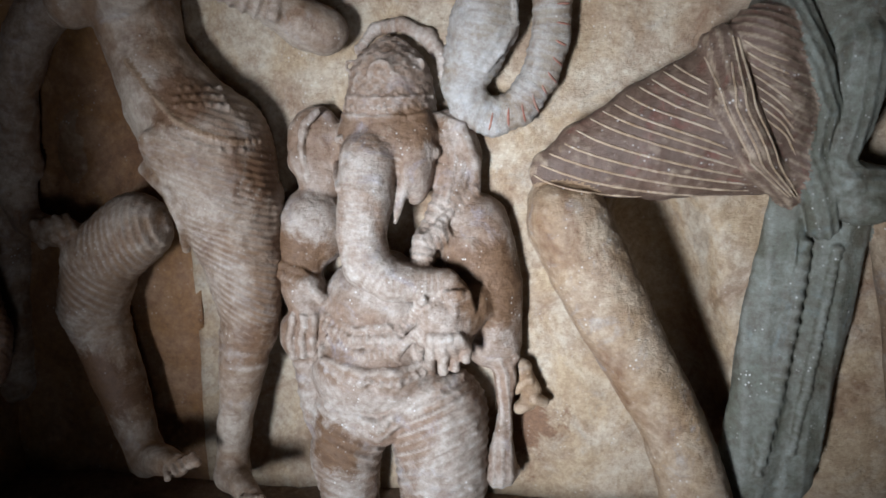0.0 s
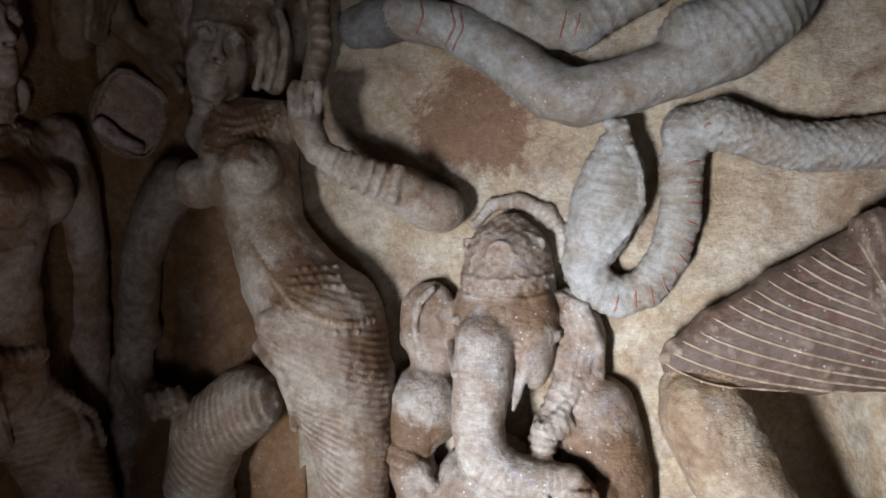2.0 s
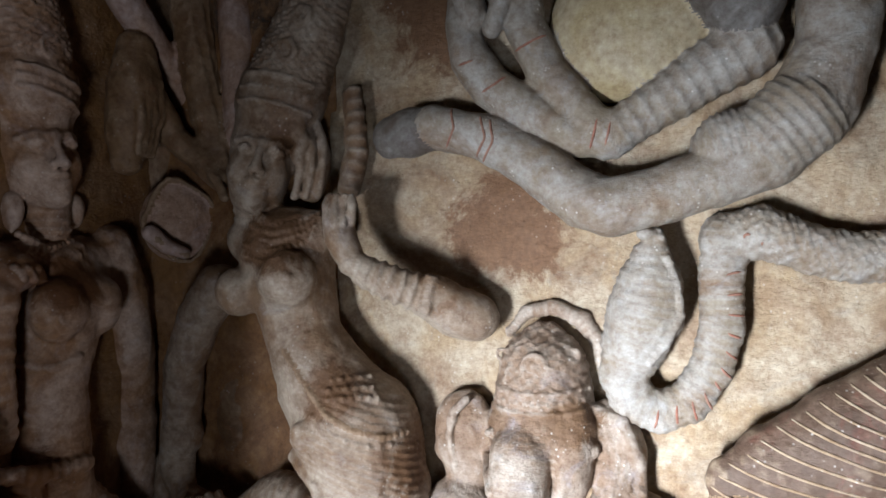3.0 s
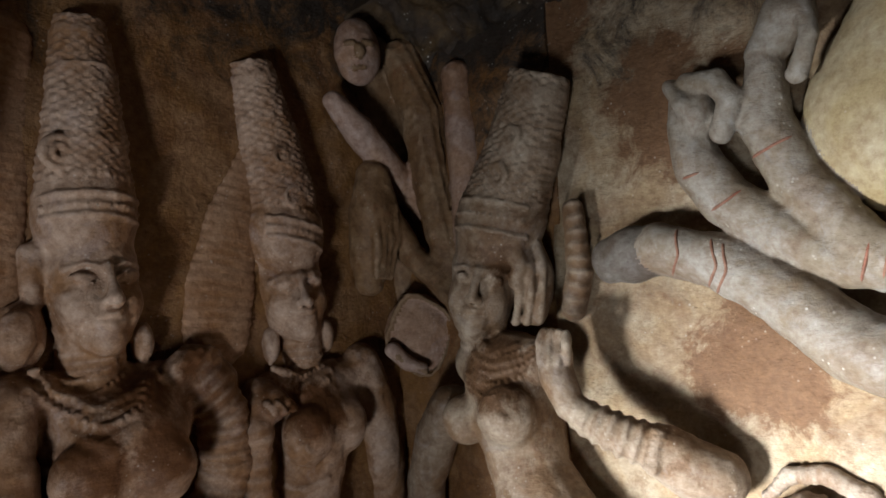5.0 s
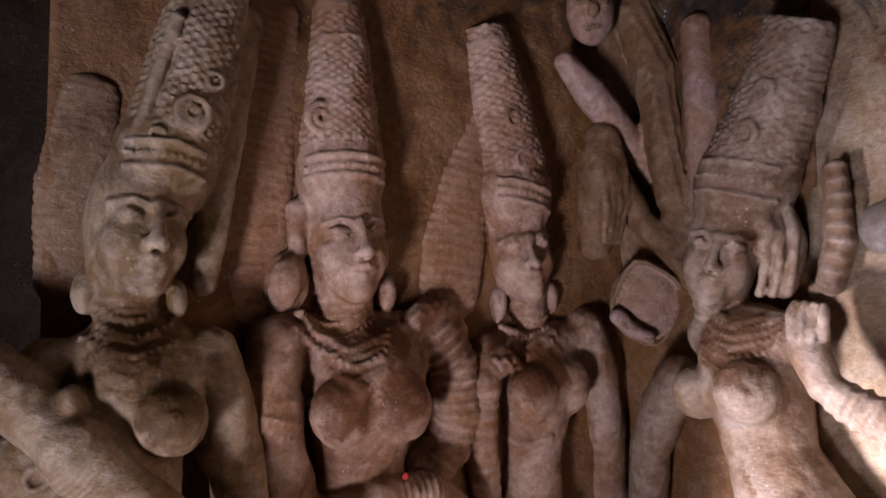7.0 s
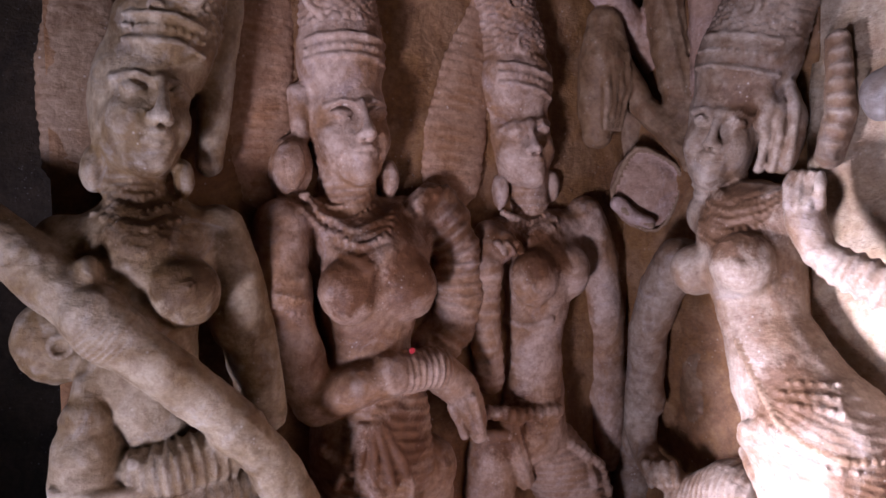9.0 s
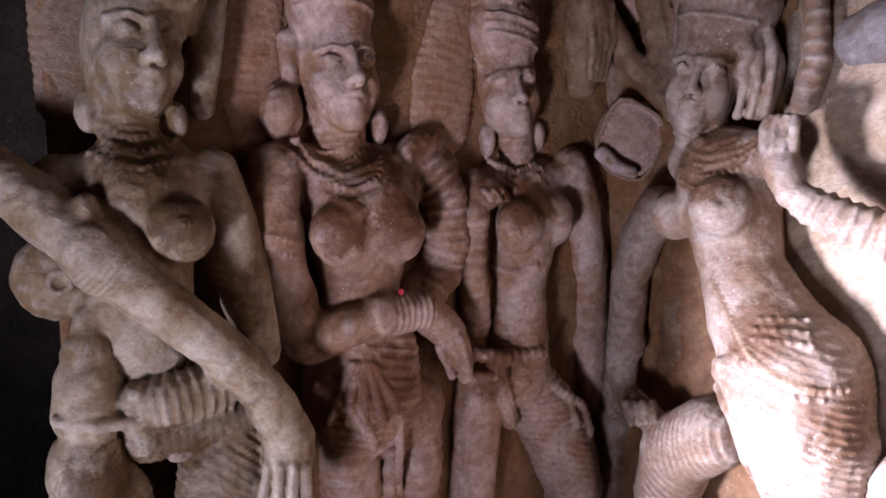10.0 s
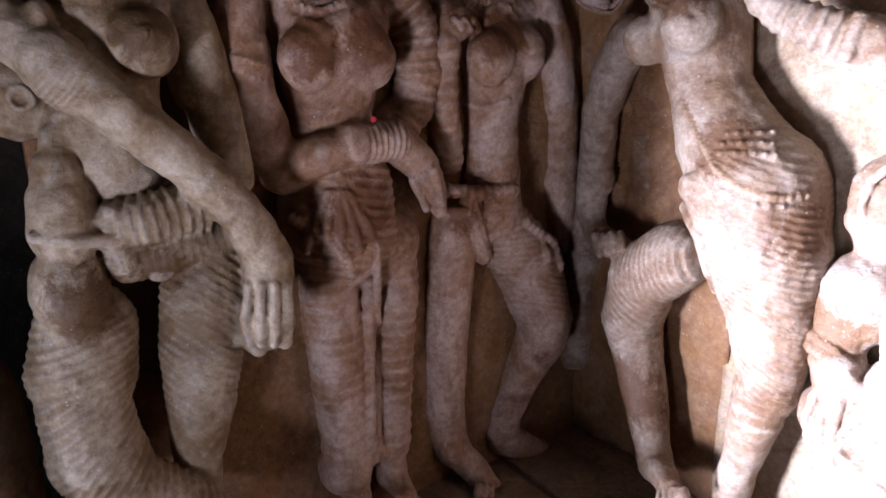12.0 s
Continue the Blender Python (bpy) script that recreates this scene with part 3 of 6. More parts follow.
    s.tube('pale', (-0.387, 0.028, 1.048, 0.013), (-0.346, 0.026, 1.035, 0.013), (-0.315, 0.037, 1.007, 0.013), k=0.004)
    s.ball('pale', (-0.351, 0.060, 0.876), 0.062, 0.068, 0.050)
    s.tube('pale', (-0.363, 0.020, 0.926, 0.012), (-0.371, 0.013, 0.876, 0.012), (-0.368, 0.023, 0.834, 0.011), k=0.003)
    s.tube('pale', (-0.335, 0.013, 0.929, 0.012), (-0.344, 0.011, 0.877, 0.012), (-0.344, 0.021, 0.836, 0.011), k=0.003)
    s.tube('pale', (-0.313, 0.019, 0.927, 0.012), (-0.320, 0.017, 0.876, 0.012), (-0.323, 0.028, 0.834, 0.011), k=0.003)
    s.tube('pale', (-0.293, 0.033, 0.924, 0.012), (-0.299, 0.033, 0.872, 0.012), (-0.294, 0.009, 0.841, 0.011), k=0.003)
    s.tube('pale', (-0.350, 0.070, 0.802, 0.036), (-0.344, 0.070, 0.716, 0.031), (-0.342, 0.070, 0.650, 0.021), rib=(0.0362, 0.0018))
    s.ball('pale', (0.045, 0.100, 1.086), 0.077, 0.095, 0.080)
    s.tube('pale', (0.058, 0.110, 1.131, 0.079), (0.084, 0.110, 0.996, 0.083), (0.097, 0.110, 0.858, 0.070))
    s.tube('pale', (-0.058, 0.010, 1.055, 0.023), (-0.051, 0.030, 1.103, 0.028), (-0.016, 0.040, 1.117, 0.026), rib=(0.016, 0.0034))
    s.tube('pale', (0.053, 0.040, 0.958, 0.049), (-0.003, 0.010, 0.912, 0.066))
    s.ball('pale', (-0.015, -0.010, 0.944), 0.055, 0.058, 0.050)
    s.ball('pale', (0.022, -0.020, 0.998), 0.032, 0.030, 0.030)
    s.tube('pale', (-0.047, -0.038, 0.899, 0.016), (-0.068, 0.023, 0.856, 0.016), (-0.067, 0.015, 0.829, 0.014), k=0.003)
    s.tube('pale', (-0.026, -0.052, 0.904, 0.016), (-0.032, -0.040, 0.861, 0.015), (-0.044, 0.037, 0.806, 0.014), k=0.003)
    s.tube('pale', (-0.007, -0.055, 0.905, 0.016), (-0.005, -0.040, 0.857, 0.015), (-0.007, -0.030, 0.825, 0.014), k=0.003)
    s.tube('pale', (0.011, -0.053, 0.905, 0.016), (0.021, -0.022, 0.860, 0.015), (0.021, -0.030, 0.834, 0.014), k=0.003)
    s.tube('pale', (0.029, -0.046, 0.904, 0.016), (0.044, -0.021, 0.878, 0.015), (0.044, -0.030, 0.853, 0.014), k=0.003)
    s.tube('pale', (0.005, -0.046, 1.004, 0.011), (0.023, -0.041, 0.968, 0.011), k=0.003)
    s.tube('pale', (0.020, -0.049, 1.005, 0.011), (0.034, -0.030, 0.965, 0.011), k=0.003)
    s.tube('pale', (0.035, -0.046, 1.005, 0.011), (0.045, -0.019, 0.963, 0.011), k=0.003)
    s.tube('pale', (0.048, -0.036, 1.002, 0.011), (0.057, -0.014, 0.962, 0.011), k=0.003)
    s.tube('pale', (-0.283, 0.024, 0.909, 0.016), (-0.207, -0.014, 0.885, 0.017), (-0.128, -0.013, 0.890, 0.017), (-0.082, 0.004, 0.926, 0.015), (-0.047, -0.045, 0.990, 0.014), rib=(0.0165, 0.0023), k=0.004)
    s.tube('pale', (-0.277, 0.022, 0.876, 0.013), (-0.193, -0.022, 0.854, 0.014), (-0.117, -0.007, 0.859, 0.014), (-0.058, -0.035, 0.917, 0.012), rib=(0.0124, 0.0015), k=0.004)
    s.tube('pale', (-0.286, 0.028, 0.928, 0.011), (-0.205, -0.016, 0.909, 0.010), (-0.127, -0.015, 0.917, 0.010), k=0.004)
    s.tube('pale', (-0.284, -0.006, 0.830, 0.013), (-0.189, -0.041, 0.815, 0.014), (-0.115, -0.027, 0.813, 0.014), (-0.063, 0.015, 0.822, 0.013), k=0.004)
    s.tube('pale', (-0.277, -0.018, 0.813, 0.010), (-0.189, -0.044, 0.794, 0.010), (-0.109, -0.028, 0.790, 0.010), (-0.059, 0.011, 0.803, 0.010), rib=(0.0223, 0.0023), k=0.003)
    s.cut((-0.169, -0.050, 0.782), 0.013)
    s.tube('pale', (-0.278, -0.015, 0.751, 0.012), (-0.221, -0.009, 0.703, 0.013), (-0.162, -0.018, 0.677, 0.014), (-0.102, -0.003, 0.723, 0.013), (-0.019, 0.023, 0.773, 0.013), (0.023, 0.062, 0.782, 0.011), rib=(0.0182, 0.0015), k=0.006)
    s.tube('pale', (-0.283, -0.002, 0.721, 0.008), (-0.222, -0.007, 0.678, 0.008), (-0.163, -0.017, 0.649, 0.009), (-0.094, -0.009, 0.704, 0.008), (-0.017, 0.005, 0.755, 0.008), k=0.004)
    s.ball('pale', (-0.167, 0.030, 0.667), 0.056, 0.054, 0.050)
    s.tube('pale', (-0.243, 0.090, 0.682, 0.103), (-0.264, 0.070, 0.572, 0.087), (-0.254, 0.070, 0.452, 0.068), (-0.263, 0.070, 0.281, 0.065), rib=(0.0265, 0.004, 0.35))
    s.tube('pale', (-0.036, 0.090, 0.676, 0.121), (-0.021, 0.070, 0.524, 0.110), (-0.037, 0.070, 0.404, 0.087), (-0.053, 0.070, 0.280, 0.074), rib=(0.0234, 0.0037, -0.35))
    s.tube('pale', (-0.265, 0.080, 0.290, 0.064), (-0.264, 0.020, 0.295, 0.058), (-0.264, -0.030, 0.295, 0.043), flat=0.9, k=0.02)
    s.tube('pale', (-0.302, -0.050, 0.306, 0.014), (-0.303, -0.071, 0.286, 0.015), k=0.003)
    s.tube('pale', (-0.280, -0.050, 0.308, 0.014), (-0.277, -0.075, 0.291, 0.015), k=0.003)
    s.tube('pale', (-0.258, -0.050, 0.310, 0.014), (-0.253, -0.071, 0.289, 0.015), k=0.003)
    s.tube('pale', (-0.237, -0.050, 0.311, 0.014), (-0.230, -0.067, 0.288, 0.015), k=0.003)
    s.tube('pale', (-0.215, -0.050, 0.313, 0.014), (-0.206, -0.063, 0.287, 0.015), k=0.003)
    s.tube('pale', (-0.054, 0.080, 0.297, 0.068), (-0.042, 0.020, 0.303, 0.063), (-0.032, -0.030, 0.305, 0.046), flat=0.9, k=0.02)
    s.tube('pale', (-0.075, -0.050, 0.316, 0.015), (-0.079, -0.071, 0.292, 0.016), k=0.003)
    s.tube('pale', (-0.052, -0.050, 0.317, 0.015), (-0.052, -0.075, 0.297, 0.016), k=0.003)
    s.tube('pale', (-0.029, -0.050, 0.319, 0.015), (-0.027, -0.071, 0.296, 0.016), k=0.003)
    s.tube('pale', (-0.006, -0.050, 0.321, 0.015), (-0.001, -0.067, 0.295, 0.016), k=0.003)
    s.tube('pale', (0.017, -0.050, 0.322, 0.015), (0.024, -0.063, 0.294, 0.016), k=0.003)
    s.tube('pale', (-0.212, 0.125, 1.540, 0.012), (-0.173, 0.125, 1.583, 0.016), (-0.110, 0.125, 1.592, 0.018), (-0.051, 0.125, 1.563, 0.020), (-0.015, 0.125, 1.512, 0.018), (-0.006, 0.125, 1.458, 0.016), rib=(0.0166, 0.0018), k=0.004)
    return tagged(s.build(), 'pot-bellied elephant-headed stone statue on the niche ledge, pale and worn', 'statue')


def build_standing_statue_corner():
    s = Carving('standing_statue', 1, 0.0042)
    s.tube('body', (-0.608, 0.050, 2.412, 0.066), (-0.667, 0.050, 2.253, 0.085), (-0.730, 0.050, 2.128, 0.100), scale=(0.0252, 0.0038), cap=True)
    s.tube('body', (-0.617, 0.050, 2.384, 0.070), (-0.622, 0.050, 2.369, 0.072), k=0.003, cap=True)
    s.tube('body', (-0.738, 0.050, 2.107, 0.105), (-0.746, 0.050, 2.092, 0.104), k=0.004)
    s.tube('body', (-0.746, 0.045, 2.076, 0.099), (-0.750, 0.045, 2.067, 0.097), k=0.004)
    s.ring('body', (-0.675, -0.036, 2.187), 0.022, 0.007)
    s.ring('body', (-0.637, -0.028, 2.268), 0.018, 0.006)
    s.head('body', (-0.787, 0.035, 1.963), (0.5, -0.87, 0), (0.22, 0, 0.97), 0.079, 0.095, 0.106)
    s.tube('body', (-0.807, 0.050, 1.838, 0.059), (-0.813, 0.060, 1.758, 0.059), rib=(0.0201, 0.0028))
    s.ball('body', (-0.68, 0.085, 1.952), 0.042, 0.098, 0.048)
    for x, y in ((-0.684, 0.030), (-0.662, 0.040), (-0.642, 0.056)):
        s.tube('body', (x - 0.012, y + 0.01, 2.035, 0.010), (x + 0.006, y, 1.99, 0.011), (x + 0.004, y, 1.93, 0.011), (x - 0.018, y + 0.008, 1.865, 0.010), k=0.006)
    s.tube('body', (-0.582, 0.110, 2.108, 0.023), (-0.573, 0.110, 1.971, 0.030), (-0.594, 0.110, 1.887, 0.028))
    s.tube('body', (-0.685, 0.020, 2.028, 0.023), (-0.672, 0.020, 1.989, 0.019), (-0.684, 0.020, 1.952, 0.015))
    s.tube('body', (-0.568, 0.090, 2.117, 0.014), (-0.558, 0.090, 2.044, 0.018), (-0.560, 0.090, 1.970, 0.022), (-0.580, 0.090, 1.891, 0.020), rib=(0.0301, 0.0036))
    s.tube('body', (-0.782, -0.002, 1.821, 0.007), (-0.723, -0.022, 1.797, 0.007), (-0.677, -0.000, 1.812, 0.006), rib=(0.0204, 0.0012), k=0.004)
    s.tube('body', (-0.775, -0.015, 1.799, 0.007), (-0.718, -0.031, 1.775, 0.007), (-0.671, -0.013, 1.791, 0.006), rib=(0.0136, 0.0012), k=0.004)
    s.tube('body', (-0.767, -0.028, 1.778, 0.006), (-0.715, -0.036, 1.754, 0.007), (-0.668, -0.019, 1.771, 0.006), rib=(0.0204, 0.0012), k=0.004)
    s.tube('body', (-0.764, -0.034, 1.758, 0.006), (-0.711, -0.043, 1.732, 0.007), (-0.666, -0.023, 1.751, 0.006), rib=(0.0136, 0.0012), k=0.004)
    s.ball('body', (-0.733, 0.050, 1.736), 0.123, 0.107, 0.090)
    s.tube('body', (-0.838, 0.060, 1.769, 0.058), (-0.646, 0.040, 1.777, 0.053))
    s.ball('body', (-0.681, -0.035, 1.670), 0.068, 0.066, 0.060, k=0.014)
    s.ball('body', (-0.653, -0.086, 1.672), 0.013, 0.013, 0.011, k=0.006)
    s.ball('body', (-0.832, 0.000, 1.644), 0.055, 0.058, 0.055, k=0.014)
    s.tube('body', (-0.720, 0.050, 1.668, 0.104), (-0.690, 0.050, 1.534, 0.088), (-0.637, 0.050, 1.428, 0.110), (-0.555, 0.050, 1.312, 0.136), k=0.02)
    s.stripe('brown', (-0.688, -0.045, 1.507, 0.006), (-0.641, -0.058, 1.451, 0.006), (-0.582, -0.07, 1.39, 0.0065), (-0.51, -0.07, 1.349, 0.0065), (-0.45, -0.045, 1.332, 0.0065), (-0.41, 0.0, 1.335, 0.006), beads=0.011)
    for dz in (0.0, 0.019, 0.038):
        s.stripe('body', (-0.57, -0.07, 1.41 + dz, 0.006), (-0.504, -0.05, 1.414 + dz, 0.006), (-0.44, -0.02, 1.405 + dz, 0.006), beads=0.015)
    s.stripe('body', (-0.6, -0.06, 1.375, 0.006), (-0.53, -0.06, 1.33, 0.006), (-0.46, -0.04, 1.31, 0.006), (-0.42, 0.0, 1.315, 0.006), beads=0.02)
    for dz, r in ((0.04, 0.005), (0.022, 0.006), (0.004, 0.005), (-0.02, 0.006), (-0.045, 0.005)):
        s.stripe('body', (-0.79 + dz * 0.3, -0.02, 1.775 + dz, r), (-0.745, -0.05, 1.757 + dz, r), (-0.704, -0.05, 1.752 + dz, r), (-0.66, -0.04, 1.762 + dz, r), (-0.626 + dz * 0.3, -0.02, 1.785 + dz, r), beads=0.012)
    for k in range(3):
        dz = 0.03 * k
        s.stripe('body', (-0.8 + 0.012 * k, 0.0, 2.085 + dz, 0.006), (-0.745 + 0.012 * k, -0.05, 2.08 + dz, 0.006), (-0.68 + 0.012 * k, -0.03, 2.062 + dz, 0.006), (-0.62 + 0.012 * k, 0.03, 2.035 + dz, 0.006), beads=0.013 if k == 1 else 0.0)
    s.ball('body', (-0.629, -0.073, 1.332), 0.030, 0.032, 0.022, k=0.004)
    s.ring('body', (-0.630, -0.071, 1.332), 0.022, 0.006)
    s.tube('body', (-0.276, 0.070, 1.574, 0.053), (-0.319, 0.050, 1.590, 0.055), (-0.358, 0.030, 1.619, 0.050), k=0.005)
    s.tube('body', (-0.358, 0.030, 1.621, 0.045), (-0.419, 0.000, 1.645, 0.041), (-0.489, -0.020, 1.676, 0.035), rib=(0.0252, 0.0043), k=0.005)
    s.tube('body', (-0.352, -0.007, 1.654, 0.016), (-0.360, -0.016, 1.601, 0.016), rib=(0.0114, 0.0014), k=0.004)
    s.tube('body', (-0.489, -0.020, 1.676, 0.030), (-0.524, -0.030, 1.701, 0.031), (-0.547, -0.030, 1.751, 0.037), (-0.560, -0.020, 1.803, 0.035))
    s.tube('body', (-0.565, -0.058, 1.787, 0.010), (-0.573, -0.050, 1.825, 0.010), (-0.567, -0.040, 1.847, 0.009), k=0.003)
    s.tube('body', (-0.546, -0.059, 1.785, 0.010), (-0.554, -0.047, 1.824, 0.010), (-0.550, -0.040, 1.846, 0.009), k=0.003)
    s.tube('body', (-0.531, -0.051, 1.785, 0.010), (-0.538, -0.035, 1.825, 0.010), (-0.532, -0.040, 1.845, 0.009), k=0.003)
    s.tube('body', (-0.520, -0.034, 1.787, 0.010), (-0.510, -0.050, 1.821, 0.010), (-0.515, -0.040, 1.843, 0.009), k=0.003)
    s.tube('body', (-0.554, 0.050, 1.319, 0.142), (-0.513, 0.040, 1.192, 0.126), (-0.484, 0.040, 1.058, 0.093), (-0.477, 0.040, 0.949, 0.073), (-0.477, 0.040, 0.905, 0.065), rib=(0.0184, 0.0025, 0.75), k=0.02)
    s.tube('body', (-0.477, 0.040, 0.902, 0.068), (-0.478, 0.040, 0.888, 0.064), k=0.004)
    s.tube('body', (-0.486, 0.040, 0.886, 0.060), (-0.507, 0.040, 0.779, 0.052), (-0.528, 0.040, 0.677, 0.043), (-0.544, 0.040, 0.573, 0.039), (-0.548, 0.040, 0.513, 0.042))
    s.tube('body', (-0.547, 0.040, 0.516, 0.037), (-0.497, -0.020, 0.519, 0.033), (-0.453, -0.070, 0.519, 0.025), flat=0.9, k=0.02)
    s.tube('body', (-0.470, -0.090, 0.529, 0.008), (-0.465, -0.111, 0.521, 0.008), k=0.003)
    s.tube('body', (-0.457, -0.090, 0.530, 0.008), (-0.449, -0.115, 0.524, 0.008), k=0.003)
    s.tube('body', (-0.445, -0.090, 0.530, 0.008), (-0.436, -0.111, 0.523, 0.008), k=0.003)
    s.tube('body', (-0.432, -0.090, 0.531, 0.008), (-0.424, -0.107, 0.521, 0.008), k=0.003)
    s.tube('body', (-0.419, -0.090, 0.532, 0.008), (-0.411, -0.103, 0.520, 0.008), k=0.003)
    s.tube('body', (-0.490, 0.038, 0.880, 0.057), (-0.499, 0.038, 0.809, 0.055), rib=(0.0355, 0.0023))
    s.tube('body', (-0.672, -0.019, 1.274, 0.020), (-0.600, -0.065, 1.227, 0.017), (-0.581, -0.057, 1.151, 0.012), (-0.615, 0.020, 1.087, 0.011), k=0.004)
    s.tube('body', (-0.756, 0.050, 1.129, 0.086), (-0.850, 0.050, 1.055, 0.088), (-0.886, 0.050, 0.935, 0.079), (-0.871, 0.050, 0.891, 0.070), rib=(0.0195, 0.0028, 0.5))
    s.tube('body', (-0.876, 0.050, 0.898, 0.070), (-0.830, 0.050, 0.741, 0.061), (-0.791, 0.050, 0.590, 0.046), (-0.778, 0.050, 0.537, 0.046))
    s.tube('body', (-0.766, 0.040, 0.551, 0.042), (-0.694, -0.015, 0.571, 0.038), (-0.633, -0.060, 0.585, 0.028), flat=0.9, k=0.02)
    s.tube('body', (-0.650, -0.080, 0.583, 0.009), (-0.637, -0.101, 0.574, 0.010), k=0.003)
    s.tube('body', (-0.634, -0.080, 0.592, 0.009), (-0.615, -0.105, 0.588, 0.009), k=0.003)
    s.tube('body', (-0.617, -0.080, 0.601, 0.009), (-0.599, -0.101, 0.596, 0.009), k=0.003)
    s.tube('body', (-0.601, -0.080, 0.610, 0.009), (-0.584, -0.097, 0.603, 0.009), k=0.003)
    s.tube('body', (-0.585, -0.080, 0.619, 0.009), (-0.569, -0.093, 0.610, 0.009), k=0.003)
    s.tube('body', (-0.924, 0.050, 1.654, 0.059), (-0.989, 0.060, 1.585, 0.055), (-1.047, 0.070, 1.459, 0.050), (-1.056, 0.070, 1.335, 0.047), (-1.071, 0.070, 1.207, 0.043), (-1.043, 0.060, 1.146, 0.036))
    s.tube('body', (-1.051, 0.070, 1.290, 0.050), (-1.055, 0.070, 1.278, 0.050), k=0.003)
    s.tube('body', (-1.033, 0.050, 1.143, 0.033), (-0.973, 0.030, 1.127, 0.038), (-0.916, 0.020, 1.125, 0.034))
    s.tube('body', (-0.977, -0.002, 1.147, 0.012), (-0.972, 0.010, 1.094, 0.010), k=0.003)
    s.tube('body', (-0.952, 0.003, 1.153, 0.011), (-0.923, -0.011, 1.115, 0.010), k=0.003)
    s.tube('body', (-0.932, 0.011, 1.158, 0.011), (-0.898, -0.008, 1.122, 0.010), k=0.003)
    s.tube('body', (-0.919, 0.028, 1.159, 0.011), (-0.879, 0.000, 1.127, 0.010), k=0.003)
    s.ball('brown', (-0.957, 0.170, 1.342), 0.068, 0.178, 0.040)
    s.tube('body', (-1.137, 0.130, 1.197, 0.042), (-1.169, 0.130, 1.004, 0.056), (-1.201, 0.140, 0.713, 0.068))
    return tagged(s.build(), 'tall-crowned female stone statue in pleated drapery beside the niche corner', 'statue', group='standing statues')


def build_cobra_carving():
    s = Carving('cobra_carving', 1, 0.0045)
    s.tube('grey', (0.105, 0.050, 1.730, 0.023), (0.097, 0.060, 1.690, 0.040), (0.093, 0.070, 1.638, 0.065), (0.080, 0.080, 1.580, 0.076), (0.054, 0.090, 1.514, 0.067), (0.033, 0.090, 1.455, 0.050), (0.048, 0.090, 1.401, 0.046), (0.098, 0.090, 1.377, 0.043), (0.155, 0.090, 1.399, 0.042), (0.202, 0.090, 1.465, 0.042), (0.227, 0.090, 1.552, 0.043), (0.228, 0.090, 1.645, 0.043), (0.238, 0.090, 1.721, 0.047), rib=(0.0191, 0.0022), flat=0.75)
    s.tube('grey', (0.240, 0.110, 1.729, 0.050), (0.308, 0.090, 1.735, 0.051), (0.390, 0.090, 1.698, 0.048), (0.471, 0.090, 1.678, 0.047), (0.608, 0.090, 1.685, 0.050), (0.762, 0.120, 1.712, 0.050), scale=(0.0256, 0.0035))
    s.tube('grey', (0.128, 0.041, 1.691, 0.007), (0.146, 0.044, 1.635, 0.009), (0.147, 0.054, 1.578, 0.009), (0.120, 0.052, 1.521, 0.008), (0.086, 0.054, 1.479, 0.007), rib=(0.0131, 0.0016), k=0.004)
    s.ball('grey', (0.091, 0.040, 1.739), 0.021, 0.014, 0.020, k=0.004)
    s.ball('grey', (0.118, 0.037, 1.730), 0.011, 0.009, 0.012, k=0.004)
    s.paint('red', (0.236, 0.060, 1.652, 0.002), (0.246, 0.061, 1.657, 0.003), (0.263, 0.067, 1.658, 0.003))
    s.paint('red', (0.236, 0.061, 1.613, 0.002), (0.248, 0.064, 1.615, 0.003), (0.269, 0.088, 1.615, 0.003))
    s.paint('red', (0.236, 0.061, 1.576, 0.002), (0.250, 0.065, 1.574, 0.003), (0.268, 0.070, 1.572, 0.003))
    s.paint('red', (0.234, 0.061, 1.540, 0.002), (0.246, 0.066, 1.533, 0.003), (0.265, 0.070, 1.527, 0.003))
    s.paint('red', (0.229, 0.060, 1.505, 0.002), (0.241, 0.070, 1.493, 0.003), (0.257, 0.070, 1.483, 0.003))
    s.paint('red', (0.219, 0.060, 1.474, 0.002), (0.228, 0.064, 1.460, 0.003), (0.244, 0.070, 1.446, 0.003))
    s.paint('red', (0.207, 0.061, 1.447, 0.002), (0.214, 0.071, 1.431, 0.003), (0.227, 0.070, 1.415, 0.003))
    s.paint('red', (0.187, 0.061, 1.425, 0.002), (0.191, 0.067, 1.408, 0.003), (0.201, 0.070, 1.389, 0.003))
    s.paint('red', (0.164, 0.059, 1.408, 0.002), (0.166, 0.062, 1.391, 0.003), (0.172, 0.076, 1.368, 0.003))
    s.paint('red', (0.135, 0.060, 1.399, 0.002), (0.134, 0.059, 1.382, 0.003), (0.135, 0.071, 1.358, 0.003))
    s.paint('red', (0.100, 0.059, 1.389, 0.002), (0.098, 0.058, 1.372, 0.003), (0.091, 0.066, 1.351, 0.003))
    s.paint('red', (0.270, 0.051, 1.722, 0.002), (0.270, 0.048, 1.732, 0.003), (0.281, 0.047, 1.728, 0.003))
    s.paint('red', (0.301, 0.052, 1.707, 0.002), (0.300, 0.043, 1.716, 0.003), (0.304, 0.049, 1.712, 0.003))
    return tagged(s.build(), 'coiled hooded cobra carved in stone with red painted stripes', 'carving')


